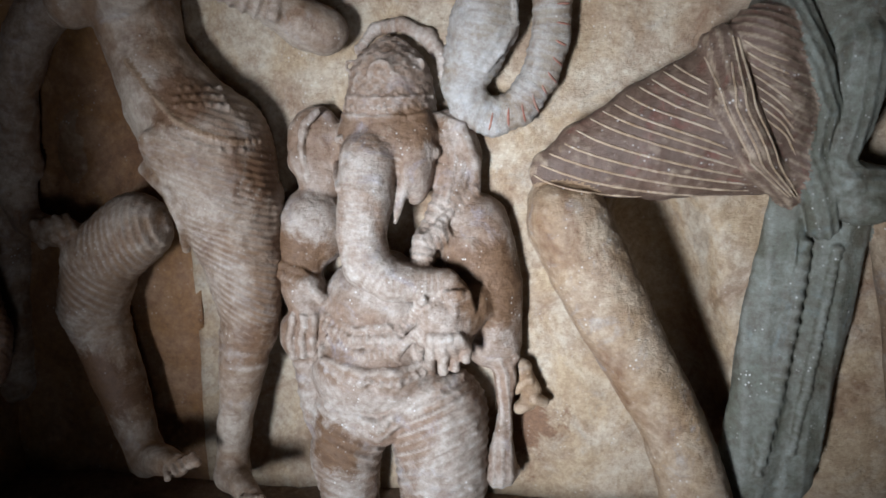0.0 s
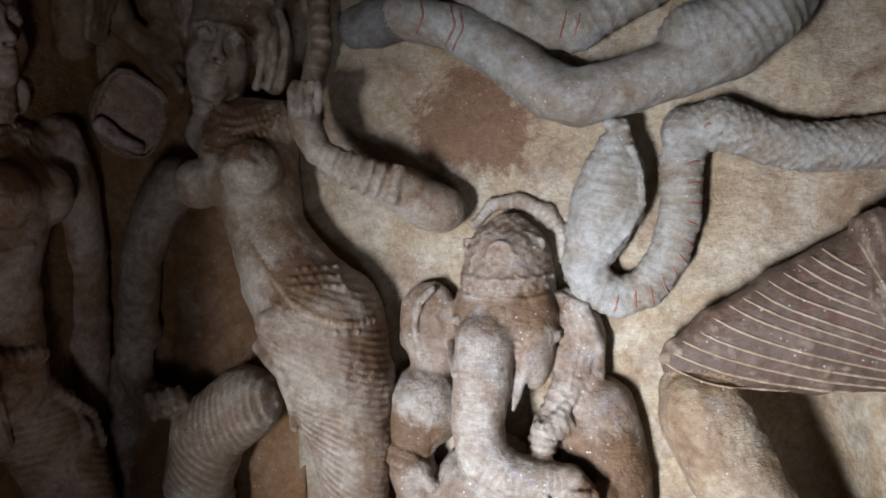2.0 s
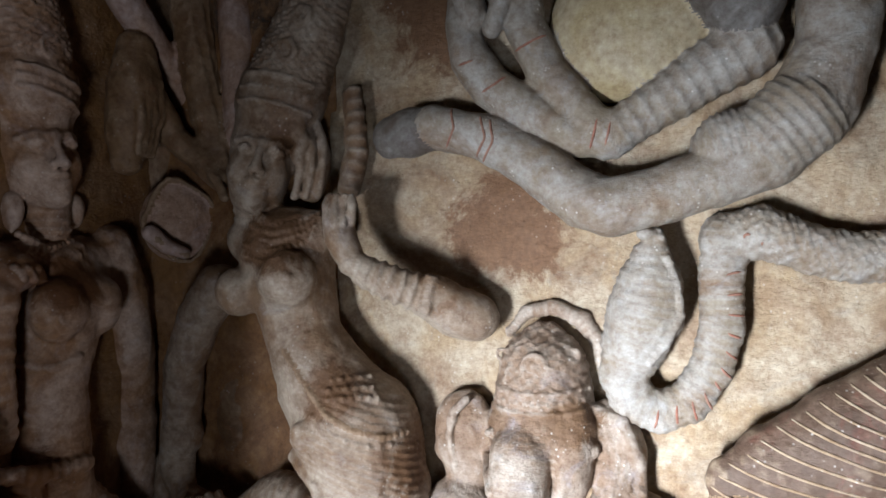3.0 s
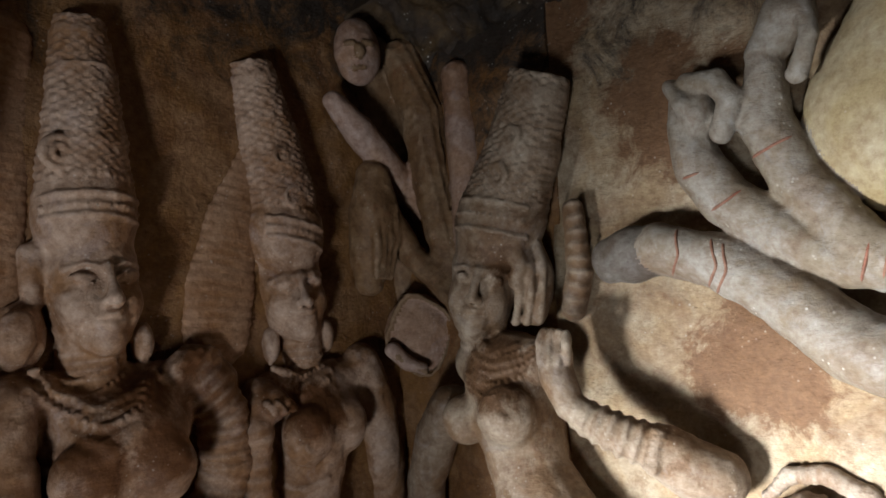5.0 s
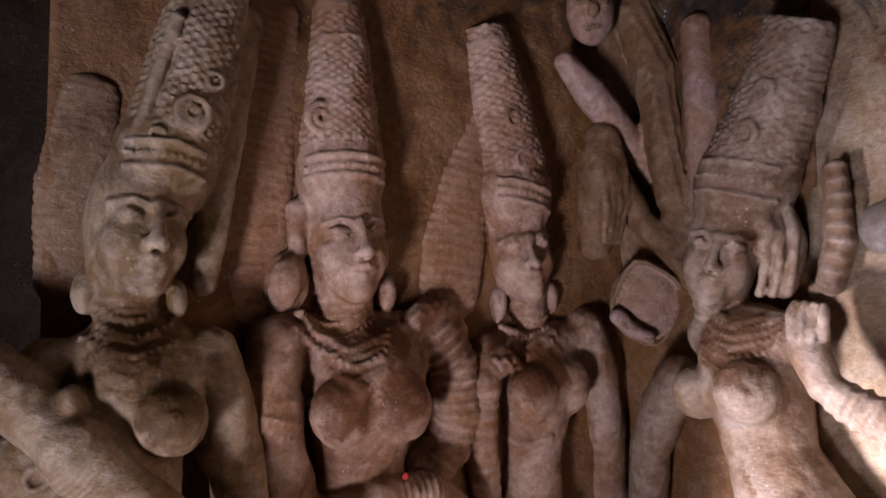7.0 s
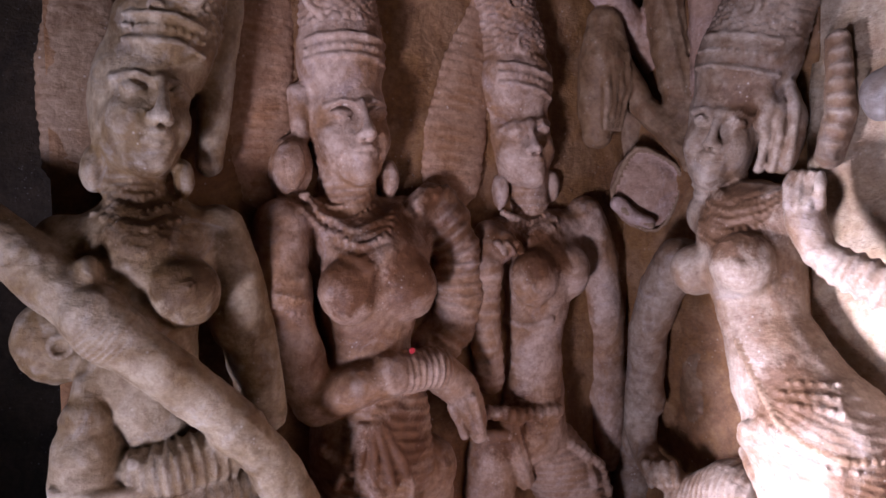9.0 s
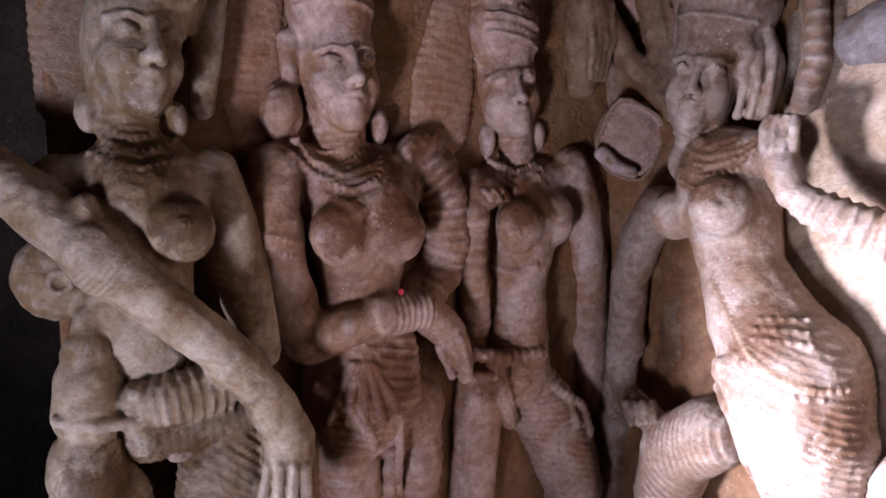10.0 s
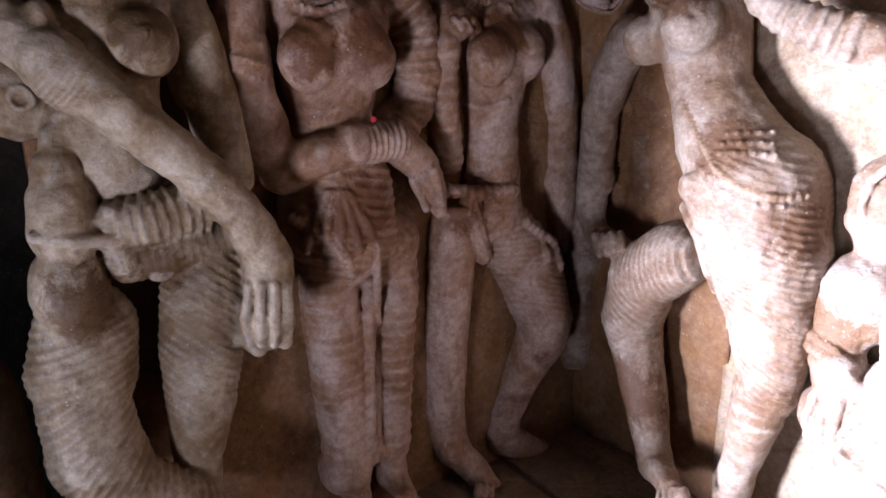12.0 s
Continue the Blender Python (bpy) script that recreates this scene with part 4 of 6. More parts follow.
def build_giant_statue():
    s = Carving('giant_statue', 1, 0.0043)
    s.tube('cloth', (0.232, 0.050, 1.260, 0.052), (0.313, 0.050, 1.286, 0.088), (0.456, 0.060, 1.327, 0.131), (0.628, 0.080, 1.375, 0.176), flat=0.7, k=0.01)
    s.paint('tan', (0.189, 0.030, 1.255, 0.002), (0.211, 0.017, 1.242, 0.003), (0.236, -0.006, 1.233, 0.003), (0.265, -0.019, 1.226, 0.003), (0.298, -0.017, 1.220, 0.003), (0.337, 0.016, 1.213, 0.003), (0.378, 0.027, 1.208, 0.003), (0.422, 0.036, 1.205, 0.002))
    s.paint('tan', (0.204, 0.021, 1.276, 0.002), (0.246, 0.009, 1.260, 0.003), (0.293, -0.004, 1.245, 0.003), (0.347, 0.002, 1.232, 0.003), (0.409, 0.010, 1.221, 0.003), (0.476, 0.017, 1.213, 0.003), (0.556, 0.047, 1.205, 0.003), (0.627, 0.020, 1.207, 0.002))
    s.paint('tan', (0.223, 0.025, 1.300, 0.002), (0.256, 0.002, 1.287, 0.003), (0.302, -0.011, 1.272, 0.003), (0.360, -0.011, 1.257, 0.003), (0.425, -0.008, 1.243, 0.003), (0.496, 0.001, 1.231, 0.003), (0.569, 0.017, 1.222, 0.003), (0.641, 0.031, 1.218, 0.002))
    s.paint('tan', (0.248, 0.017, 1.324, 0.002), (0.281, -0.007, 1.308, 0.003), (0.326, -0.014, 1.292, 0.003), (0.379, -0.018, 1.277, 0.003), (0.437, -0.020, 1.263, 0.003), (0.502, -0.012, 1.251, 0.003), (0.570, -0.001, 1.240, 0.003), (0.640, 0.012, 1.232, 0.002))
    s.paint('tan', (0.279, 0.013, 1.348, 0.002), (0.312, -0.006, 1.330, 0.003), (0.350, -0.017, 1.315, 0.003), (0.394, -0.023, 1.301, 0.003), (0.442, -0.028, 1.288, 0.003), (0.495, -0.023, 1.275, 0.003), (0.554, -0.016, 1.262, 0.003), (0.617, -0.004, 1.249, 0.002))
    s.paint('tan', (0.307, 0.024, 1.373, 0.002), (0.338, -0.004, 1.355, 0.003), (0.373, -0.018, 1.340, 0.003), (0.413, -0.028, 1.326, 0.003), (0.455, -0.032, 1.312, 0.003), (0.502, -0.030, 1.299, 0.003), (0.550, -0.026, 1.285, 0.003), (0.601, -0.018, 1.269, 0.002))
    s.paint('tan', (0.333, 0.023, 1.387, 0.002), (0.360, -0.003, 1.372, 0.003), (0.391, -0.018, 1.357, 0.003), (0.426, -0.030, 1.344, 0.003), (0.464, -0.033, 1.331, 0.003), (0.504, -0.033, 1.318, 0.003), (0.546, -0.032, 1.304, 0.003), (0.589, -0.026, 1.288, 0.002))
    s.paint('tan', (0.356, 0.024, 1.402, 0.002), (0.383, -0.006, 1.383, 0.003), (0.413, -0.023, 1.368, 0.003), (0.445, -0.030, 1.356, 0.003), (0.478, -0.033, 1.344, 0.003), (0.511, -0.035, 1.333, 0.003), (0.544, -0.035, 1.321, 0.003), (0.576, -0.033, 1.308, 0.002))
    s.paint('tan', (0.380, 0.022, 1.420, 0.002), (0.404, -0.007, 1.402, 0.003), (0.431, -0.020, 1.388, 0.003), (0.459, -0.027, 1.377, 0.003), (0.487, -0.032, 1.367, 0.003), (0.514, -0.035, 1.357, 0.003), (0.539, -0.037, 1.348, 0.003), (0.561, -0.037, 1.338, 0.002))
    s.paint('tan', (0.405, 0.022, 1.436, 0.002), (0.429, -0.004, 1.419, 0.003), (0.450, -0.015, 1.407, 0.003), (0.469, -0.023, 1.396, 0.003), (0.487, -0.028, 1.388, 0.003), (0.505, -0.032, 1.380, 0.003), (0.525, -0.035, 1.373, 0.003), (0.547, -0.037, 1.364, 0.002))
    s.paint('tan', (0.432, 0.033, 1.452, 0.002), (0.451, 0.001, 1.435, 0.003), (0.468, -0.012, 1.423, 0.003), (0.483, -0.019, 1.414, 0.003), (0.496, -0.024, 1.407, 0.003), (0.509, -0.028, 1.401, 0.003), (0.521, -0.032, 1.395, 0.003), (0.536, -0.034, 1.388, 0.002))
    s.paint('tan', (0.456, 0.037, 1.467, 0.002), (0.469, 0.010, 1.454, 0.003), (0.481, -0.002, 1.445, 0.003), (0.493, -0.011, 1.437, 0.003), (0.504, -0.017, 1.431, 0.003), (0.514, -0.021, 1.426, 0.003), (0.524, -0.025, 1.420, 0.003), (0.534, -0.028, 1.414, 0.002))
    s.paint('tan', (0.478, 0.045, 1.482, 0.002), (0.486, 0.018, 1.470, 0.003), (0.495, 0.006, 1.462, 0.003), (0.503, -0.003, 1.455, 0.003), (0.512, -0.009, 1.450, 0.003), (0.519, -0.014, 1.445, 0.003), (0.526, -0.018, 1.440, 0.003), (0.533, -0.021, 1.435, 0.002))
    s.ball('tan', (0.241, 0.050, 1.193), 0.065, 0.052, 0.080)
    s.tube('tan', (0.265, 0.030, 1.152, 0.091), (0.341, 0.020, 0.994, 0.087), (0.424, 0.020, 0.841, 0.078), (0.496, 0.020, 0.712, 0.073), (0.537, 0.020, 0.606, 0.076), (0.571, 0.010, 0.476, 0.079), flat=0.9)
    s.tube('cloth', (0.573, 0.024, 1.518, 0.039), (0.583, -0.031, 1.411, 0.036), (0.632, -0.030, 1.311, 0.032), (0.722, 0.040, 1.209, 0.024), rib=(0.0179, 0.0016, 0.05, 1), k=0.004)
    s.tube('cloth', (0.556, 0.046, 1.519, 0.030), (0.566, -0.027, 1.390, 0.029), (0.628, -0.013, 1.276, 0.023), (0.713, 0.046, 1.204, 0.017), rib=(0.0179, 0.0016, 0.05, 1), k=0.004)
    s.paint('tan', (0.524, -0.040, 1.524, 0.003), (0.561, -0.036, 1.389, 0.003), (0.621, -0.020, 1.277, 0.003), (0.715, 0.041, 1.205, 0.002))
    s.paint('tan', (0.569, 0.074, 1.538, 0.003), (0.578, -0.037, 1.389, 0.003), (0.638, -0.019, 1.277, 0.003), (0.721, 0.038, 1.205, 0.002))
    s.paint('tan', (0.577, 0.024, 1.531, 0.003), (0.597, -0.039, 1.389, 0.003), (0.656, -0.019, 1.277, 0.003), (0.728, 0.035, 1.205, 0.002))
    s.paint('tan', (0.588, -0.006, 1.526, 0.003), (0.616, -0.041, 1.388, 0.003), (0.676, -0.016, 1.276, 0.003), (0.735, 0.032, 1.206, 0.002))
    s.paint('tan', (0.598, -0.015, 1.519, 0.002), (0.630, -0.036, 1.494, 0.003), (0.677, -0.040, 1.475, 0.002))
    s.paint('tan', (0.605, -0.016, 1.497, 0.002), (0.637, -0.036, 1.471, 0.003), (0.681, -0.038, 1.450, 0.002))
    s.paint('tan', (0.611, -0.022, 1.474, 0.002), (0.645, -0.037, 1.448, 0.003), (0.685, -0.038, 1.424, 0.002))
    s.paint('tan', (0.616, -0.030, 1.452, 0.002), (0.652, -0.039, 1.425, 0.003), (0.687, -0.042, 1.398, 0.002))
    s.paint('tan', (0.622, -0.036, 1.429, 0.002), (0.659, -0.041, 1.403, 0.003), (0.692, -0.041, 1.372, 0.002))
    s.paint('tan', (0.628, -0.040, 1.407, 0.002), (0.667, -0.041, 1.380, 0.003), (0.698, -0.034, 1.345, 0.002))
    s.paint('tan', (0.635, -0.042, 1.386, 0.002), (0.676, -0.038, 1.357, 0.003), (0.704, -0.029, 1.319, 0.002))
    s.paint('tan', (0.643, -0.042, 1.364, 0.002), (0.685, -0.033, 1.334, 0.003), (0.711, -0.018, 1.292, 0.002))
    s.tube('cloth', (0.649, 0.030, 1.525, 0.071), (0.692, 0.020, 1.389, 0.060), (0.723, 0.030, 1.262, 0.040), rib=(0.0237, 0.003, 0.8))
    s.tube('sash', (0.735, 0.060, 1.201, 0.041), (0.725, 0.080, 1.012, 0.060), (0.710, 0.080, 0.816, 0.066), (0.700, 0.080, 0.626, 0.075), (0.688, 0.080, 0.548, 0.068), rib=(0.0464, 0.0031, 0.1, 1), flat=0.6)
    s.tube('sash', (0.848, 0.080, 1.174, 0.066), (0.828, 0.080, 1.013, 0.062), (0.804, 0.080, 0.819, 0.061), (0.781, 0.080, 0.615, 0.060), (0.776, 0.080, 0.546, 0.052), rib=(0.0413, 0.0031, 0.1, 1), flat=0.6)
    s.tube('sash', (0.768, 0.053, 1.105, 0.016), (0.747, 0.045, 0.944, 0.017), (0.728, 0.043, 0.777, 0.017), (0.706, 0.035, 0.647, 0.015), (0.696, 0.039, 0.580, 0.011), rib=(0.0295, 0.0027), k=0.004)
    s.tube('sash', (0.747, 0.041, 1.106, 0.005), (0.731, 0.045, 0.944, 0.005), (0.709, 0.038, 0.778, 0.005), (0.690, 0.037, 0.632, 0.005), k=0.004)
    s.tube('sash', (0.786, 0.059, 1.104, 0.004), (0.767, 0.056, 0.942, 0.004), (0.745, 0.044, 0.777, 0.004), (0.724, 0.039, 0.633, 0.004), k=0.004)
    s.tube('sash', (0.828, 0.044, 1.094, 0.012), (0.810, 0.044, 0.946, 0.012), (0.788, 0.045, 0.778, 0.012), (0.768, 0.047, 0.631, 0.011), rib=(0.0196, 0.002), k=0.004)
    s.tube('sash', (0.699, 0.040, 1.558, 0.057), (0.736, 0.020, 1.466, 0.048), (0.764, 0.020, 1.377, 0.039), (0.748, 0.020, 1.297, 0.035), (0.773, 0.030, 1.227, 0.038), (0.790, 0.030, 1.144, 0.031), rib=(0.02, 0.0025, 0.1, 1))
    s.tube('sash', (0.849, 0.040, 1.499, 0.068), (0.838, 0.030, 1.376, 0.039), (0.804, 0.020, 1.274, 0.035), (0.829, 0.020, 1.239, 0.046), (0.899, 0.030, 1.226, 0.044), (0.996, 0.050, 1.225, 0.047), rib=(0.022, 0.0025, 0.1, 1))
    s.ball('sash', (0.870, 0.030, 1.186), 0.061, 0.040, 0.060)
    s.ball('sash', (0.849, 0.130, 1.579), 0.204, 0.132, 0.130)
    s.tube('tan', (0.973, 0.080, 1.162, 0.072), (1.038, 0.080, 0.941, 0.086), (1.099, 0.080, 0.549, 0.089))
    s.tube('dark', (-0.457, 0.060, 1.986, 0.049), (-0.410, 0.060, 1.994, 0.059), (-0.356, 0.060, 1.998, 0.048), flat=0.7)
    s.tube('grey', (-0.356, 0.060, 2.001, 0.048), (-0.236, 0.060, 1.965, 0.050), (-0.140, 0.060, 1.903, 0.055), (-0.036, 0.060, 1.817, 0.060), (0.026, 0.040, 1.795, 0.059), (0.106, 0.040, 1.809, 0.058), (0.216, 0.040, 1.842, 0.059), (0.314, 0.050, 1.884, 0.072), (0.396, 0.060, 1.969, 0.082), (0.445, 0.060, 2.075, 0.069), (0.461, 0.060, 2.208, 0.077))
    s.paint('red', (-0.309, 0.030, 2.034, 0.003), (-0.294, 0.011, 1.982, 0.003), (-0.321, 0.036, 1.946, 0.003))
    s.paint('red', (-0.241, 0.028, 2.006, 0.003), (-0.226, 0.010, 1.955, 0.003), (-0.255, 0.045, 1.920, 0.003))
    s.paint('red', (-0.220, 0.027, 1.999, 0.003), (-0.209, 0.009, 1.946, 0.003), (-0.240, 0.047, 1.909, 0.003))
    s.tube('grey', (0.245, 0.040, 1.901, 0.065), (0.266, 0.040, 1.906, 0.065), rib=(0.0137, 0.0029), k=0.004)
    s.tube('grey', (0.324, 0.040, 1.909, 0.078), (0.368, 0.040, 1.944, 0.084), rib=(0.0203, 0.0029), k=0.006)
    s.tube('grey', (0.017, 0.080, 1.947, 0.048), (0.112, 0.080, 1.998, 0.048), (0.204, 0.080, 2.054, 0.056), (0.294, 0.080, 2.102, 0.065), rib=(0.031, 0.0025))
    s.tube('grey', (-0.298, 0.070, 2.291, 0.023), (-0.289, 0.070, 2.220, 0.039), (-0.268, 0.070, 2.142, 0.047), (-0.224, 0.070, 2.078, 0.048), (-0.124, 0.070, 2.004, 0.044), (-0.028, 0.070, 1.945, 0.038))
    s.tube('grey', (-0.271, 0.040, 2.301, 0.020), (-0.214, 0.030, 2.292, 0.021), (-0.188, 0.030, 2.249, 0.023), (-0.212, 0.040, 2.196, 0.021))
    s.tube('grey', (-0.302, 0.040, 2.302, 0.016), (-0.273, 0.015, 2.257, 0.014), k=0.004)
    s.ball('grey', (-0.260, 0.050, 2.245), 0.035, 0.044, 0.040)
    s.tube('grey', (-0.097, 0.070, 2.378, 0.046), (-0.140, 0.070, 2.324, 0.032), (-0.146, 0.070, 2.206, 0.045), (-0.104, 0.070, 2.099, 0.043), (-0.030, 0.070, 1.999, 0.044), (0.031, 0.070, 1.941, 0.038))
    s.tube('grey', (-0.080, 0.040, 2.271, 0.020), (-0.055, 0.030, 2.324, 0.016), (-0.065, 0.040, 2.381, 0.014))
    s.paint('red', (-0.287, 0.031, 2.123, 0.003), (-0.267, 0.024, 2.125, 0.003), (-0.251, 0.023, 2.128, 0.003))
    s.paint('red', (-0.236, 0.029, 2.057, 0.003), (-0.206, 0.023, 2.071, 0.003), (-0.184, 0.035, 2.087, 0.003))
    s.paint('red', (-0.177, 0.035, 2.139, 0.003), (-0.132, 0.027, 2.150, 0.003), (-0.096, 0.040, 2.166, 0.003))
    s.paint('red', (-0.014, 0.045, 1.919, 0.003), (-0.003, 0.032, 1.949, 0.003), (0.004, 0.030, 1.978, 0.002))
    s.paint('red', (0.017, 0.038, 1.921, 0.002), (0.025, 0.029, 1.945, 0.003), (0.030, 0.032, 1.969, 0.002))
    s.tube('cream', (-0.021, 0.100, 2.231, 0.061), (0.066, 0.120, 2.188, 0.168), (0.141, 0.120, 2.300, 0.172), flat=0.55)
    s.tube('dark', (0.139, 0.050, 2.375, 0.073), (0.290, 0.050, 2.184, 0.075), rib=(0.0371, 0.0024))
    s.paint('red', (0.205, -0.019, 2.238, 0.004), (0.182, 0.039, 2.200, 0.004))
    s.paint('red', (0.232, -0.021, 2.230, 0.004), (0.213, 0.005, 2.186, 0.004))
    s.paint('red', (0.256, -0.025, 2.223, 0.004), (0.238, -0.011, 2.177, 0.004))
    return tagged(s.build(), 'giant striding stone figure with red-brown pleated cloth and many arms', 'statue')


def build_standing_statue_slender():
    s = Carving('standing_statue', 0, 0.0043)
    s.tube('flesh', (-1.200, -0.330, 2.517, 0.054), (-1.200, -0.291, 2.353, 0.075), (-1.200, -0.253, 2.182, 0.089), scale=(0.0272, 0.0036), cap=True)
    s.tube('flesh', (-1.200, -0.326, 2.489, 0.059), (-1.200, -0.323, 2.478, 0.060), k=0.003, cap=True)
    s.tube('flesh', (-1.200, -0.248, 2.107, 0.101), (-1.200, -0.245, 2.087, 0.099), k=0.003)
    s.ring('flesh', (-1.117, -0.266, 2.183), 0.022, 0.007)
    s.ring('flesh', (-1.122, -0.294, 2.279), 0.018, 0.005)
    s.head('flesh', (-1.200, -0.229, 1.967), (0.96, -0.26, 0), (0, -0.14, 0.99), 0.082, 0.092, 0.102)
    s.tube('flesh', (-1.210, -0.200, 1.887, 0.056), (-1.210, -0.197, 1.799, 0.053), rib=(0.0189, 0.0014))
    s.ball('flesh', (-1.200, -0.131, 1.843), 0.024, 0.042, 0.030, k=0.004)
    s.ball('flesh', (-1.200, -0.285, 1.828), 0.020, 0.043, 0.030, k=0.004)
    s.tube('flesh', (-1.160, -0.304, 1.777, 0.008), (-1.164, -0.225, 1.747, 0.009), (-1.189, -0.116, 1.777, 0.009), rib=(0.0157, 0.0014), k=0.004)
    s.tube('flesh', (-1.180, -0.282, 1.757, 0.008), (-1.154, -0.232, 1.727, 0.009), (-1.163, -0.145, 1.757, 0.009), rib=(0.0158, 0.0014), k=0.004)
    s.tube('flesh', (-1.164, -0.285, 1.738, 0.008), (-1.148, -0.236, 1.706, 0.009), (-1.149, -0.165, 1.738, 0.009), rib=(0.0158, 0.0014), k=0.004)
    s.ball('flesh', (-1.210, -0.165, 1.665), 0.134, 0.112, 0.080)
    s.tube('flesh', (-1.210, -0.288, 1.714, 0.052), (-1.210, -0.003, 1.736, 0.056))
    s.ball('flesh', (-1.125, -0.236, 1.614), 0.064, 0.070, 0.050, k=0.012)
    s.ring('flesh', (-1.081, -0.260, 1.597), 0.010, 0.003)
    s.ball('flesh', (-1.140, -0.109, 1.623), 0.047, 0.067, 0.050, k=0.012)
    s.tube('flesh', (-1.200, -0.172, 1.636, 0.101), (-1.200, -0.191, 1.444, 0.077), (-1.200, -0.192, 1.309, 0.086), (-1.200, -0.202, 1.205, 0.098), k=0.015)
    s.tube('flesh', (-1.203, -0.268, 1.503, 0.012), (-1.141, -0.242, 1.488, 0.011), (-1.116, -0.191, 1.508, 0.011), k=0.003)
    s.tube('flesh', (-1.180, -0.331, 1.716, 0.042), (-1.150, -0.361, 1.636, 0.038), k=0.01)
    s.tube('flesh', (-1.180, -0.331, 1.362, 0.037), (-1.160, -0.359, 1.496, 0.037), (-1.150, -0.357, 1.622, 0.033), rib=(0.0301, 0.0024))
    s.tube('flesh', (-1.150, -0.357, 1.649, 0.038), (-1.150, -0.354, 1.633, 0.038), k=0.003)
    s.ball('flesh', (-1.140, -0.326, 1.697), 0.044, 0.041, 0.035)
    s.tube('flesh', (-1.113, -0.352, 1.703, 0.011), (-1.108, -0.335, 1.683, 0.011), k=0.003)
    s.tube('flesh', (-1.106, -0.330, 1.702, 0.011), (-1.111, -0.308, 1.682, 0.011), k=0.003)
    s.tube('flesh', (-1.112, -0.300, 1.701, 0.011), (-1.147, -0.256, 1.678, 0.011), k=0.003)
    s.tube('flesh', (-1.200, -0.021, 1.759, 0.058), (-1.200, 0.035, 1.642, 0.056), (-1.200, 0.060, 1.482, 0.052), (-1.200, 0.073, 1.272, 0.048), (-1.190, 0.064, 1.147, 0.040))
    s.tube('flesh', (-1.200, 0.065, 1.277, 0.052), (-1.200, 0.065, 1.267, 0.052), k=0.002)
    s.tube('flesh', (-1.200, 0.055, 1.514, 0.057), (-1.200, 0.056, 1.489, 0.057), k=0.003)
    s.ball('flesh', (-1.190, 0.073, 1.097), 0.038, 0.054, 0.030)
    s.tube('flesh', (-1.140, -0.367, 1.291, 0.018), (-1.121, -0.283, 1.276, 0.020), (-1.113, -0.176, 1.276, 0.019), rib=(0.023, 0.0024), k=0.004)
    s.tube('flesh', (-1.140, -0.296, 1.266, 0.025), (-1.140, -0.279, 1.177, 0.028), (-1.150, -0.247, 1.094, 0.023), rib=(0.0176, 0.0025, 0.1, 1))
    s.tube('flesh', (-1.173, -0.366, 1.226, 0.015), (-1.131, -0.311, 1.228, 0.017), k=0.003)
    s.tube('flesh', (-1.200, -0.315, 1.188, 0.070), (-1.190, -0.334, 1.059, 0.069), (-1.190, -0.353, 0.866, 0.063), (-1.190, -0.365, 0.662, 0.058), (-1.190, -0.349, 0.531, 0.053))
    s.tube('flesh', (-1.190, -0.345, 0.533, 0.046), (-1.140, -0.310, 0.478, 0.043), (-1.100, -0.268, 0.415, 0.033), flat=0.9, k=0.02)
    s.tube('flesh', (-1.080, -0.322, 0.447, 0.011), (-1.059, -0.343, 0.439, 0.011), k=0.003)
    s.tube('flesh', (-1.080, -0.302, 0.439, 0.011), (-1.055, -0.323, 0.433, 0.011), k=0.003)
    s.tube('flesh', (-1.080, -0.282, 0.432, 0.011), (-1.059, -0.298, 0.421, 0.011), k=0.003)
    s.tube('flesh', (-1.080, -0.262, 0.424, 0.011), (-1.063, -0.272, 0.409, 0.011), k=0.003)
    s.tube('flesh', (-1.080, -0.242, 0.417, 0.011), (-1.067, -0.246, 0.397, 0.011), k=0.003)
    s.tube('flesh', (-1.200, -0.144, 1.139, 0.093), (-1.180, -0.078, 1.041, 0.102), (-1.140, -0.041, 0.879, 0.083), (-1.140, -0.049, 0.809, 0.074), rib=(0.0209, 0.0022, 0.6))
    s.tube('flesh', (-1.140, -0.055, 0.811, 0.070), (-1.170, -0.105, 0.686, 0.058), (-1.180, -0.151, 0.583, 0.048), (-1.180, -0.162, 0.520, 0.048))
    s.tube('flesh', (-1.180, -0.162, 0.501, 0.052), (-1.170, -0.059, 0.433, 0.042), (-1.160, 0.079, 0.347, 0.028))
    s.tube('flesh', (-1.118, -0.128, 1.176, 0.014), (-1.113, -0.040, 1.107, 0.019), (-1.093, -0.025, 1.043, 0.016), rib=(0.0197, 0.0027), k=0.004)
    s.tube('flesh', (-1.129, -0.079, 1.159, 0.013), (-1.082, -0.077, 1.071, 0.013), k=0.004)
    for z, r, gap in ((2.072, 0.006, 0.0), (2.094, 0.006, 0.012), (2.116, 0.006, 0.0), (2.15, 0.005, 0.014)):
        s.stripe('flesh', (-1.16, -0.325, z + 0.015, r), (-1.13, -0.295, z + 0.012, r), (-1.12, -0.24, z, r), (-1.14, -0.18, z - 0.014, r), beads=gap)
    s.stripe('flesh', (-1.15, -0.315, 1.792, 0.006), (-1.14, -0.24, 1.774, 0.006), (-1.15, -0.162, 1.798, 0.006), beads=0.011)
    s.stripe('flesh', (-1.14, -0.346, 1.766, 0.006), (-1.13, -0.265, 1.741, 0.007), (-1.14, -0.161, 1.77, 0.006), beads=0.013)
    return tagged(s.build(), 'slender female stone statue with tall patterned crown, one leg bent', 'statue', group='standing statues')


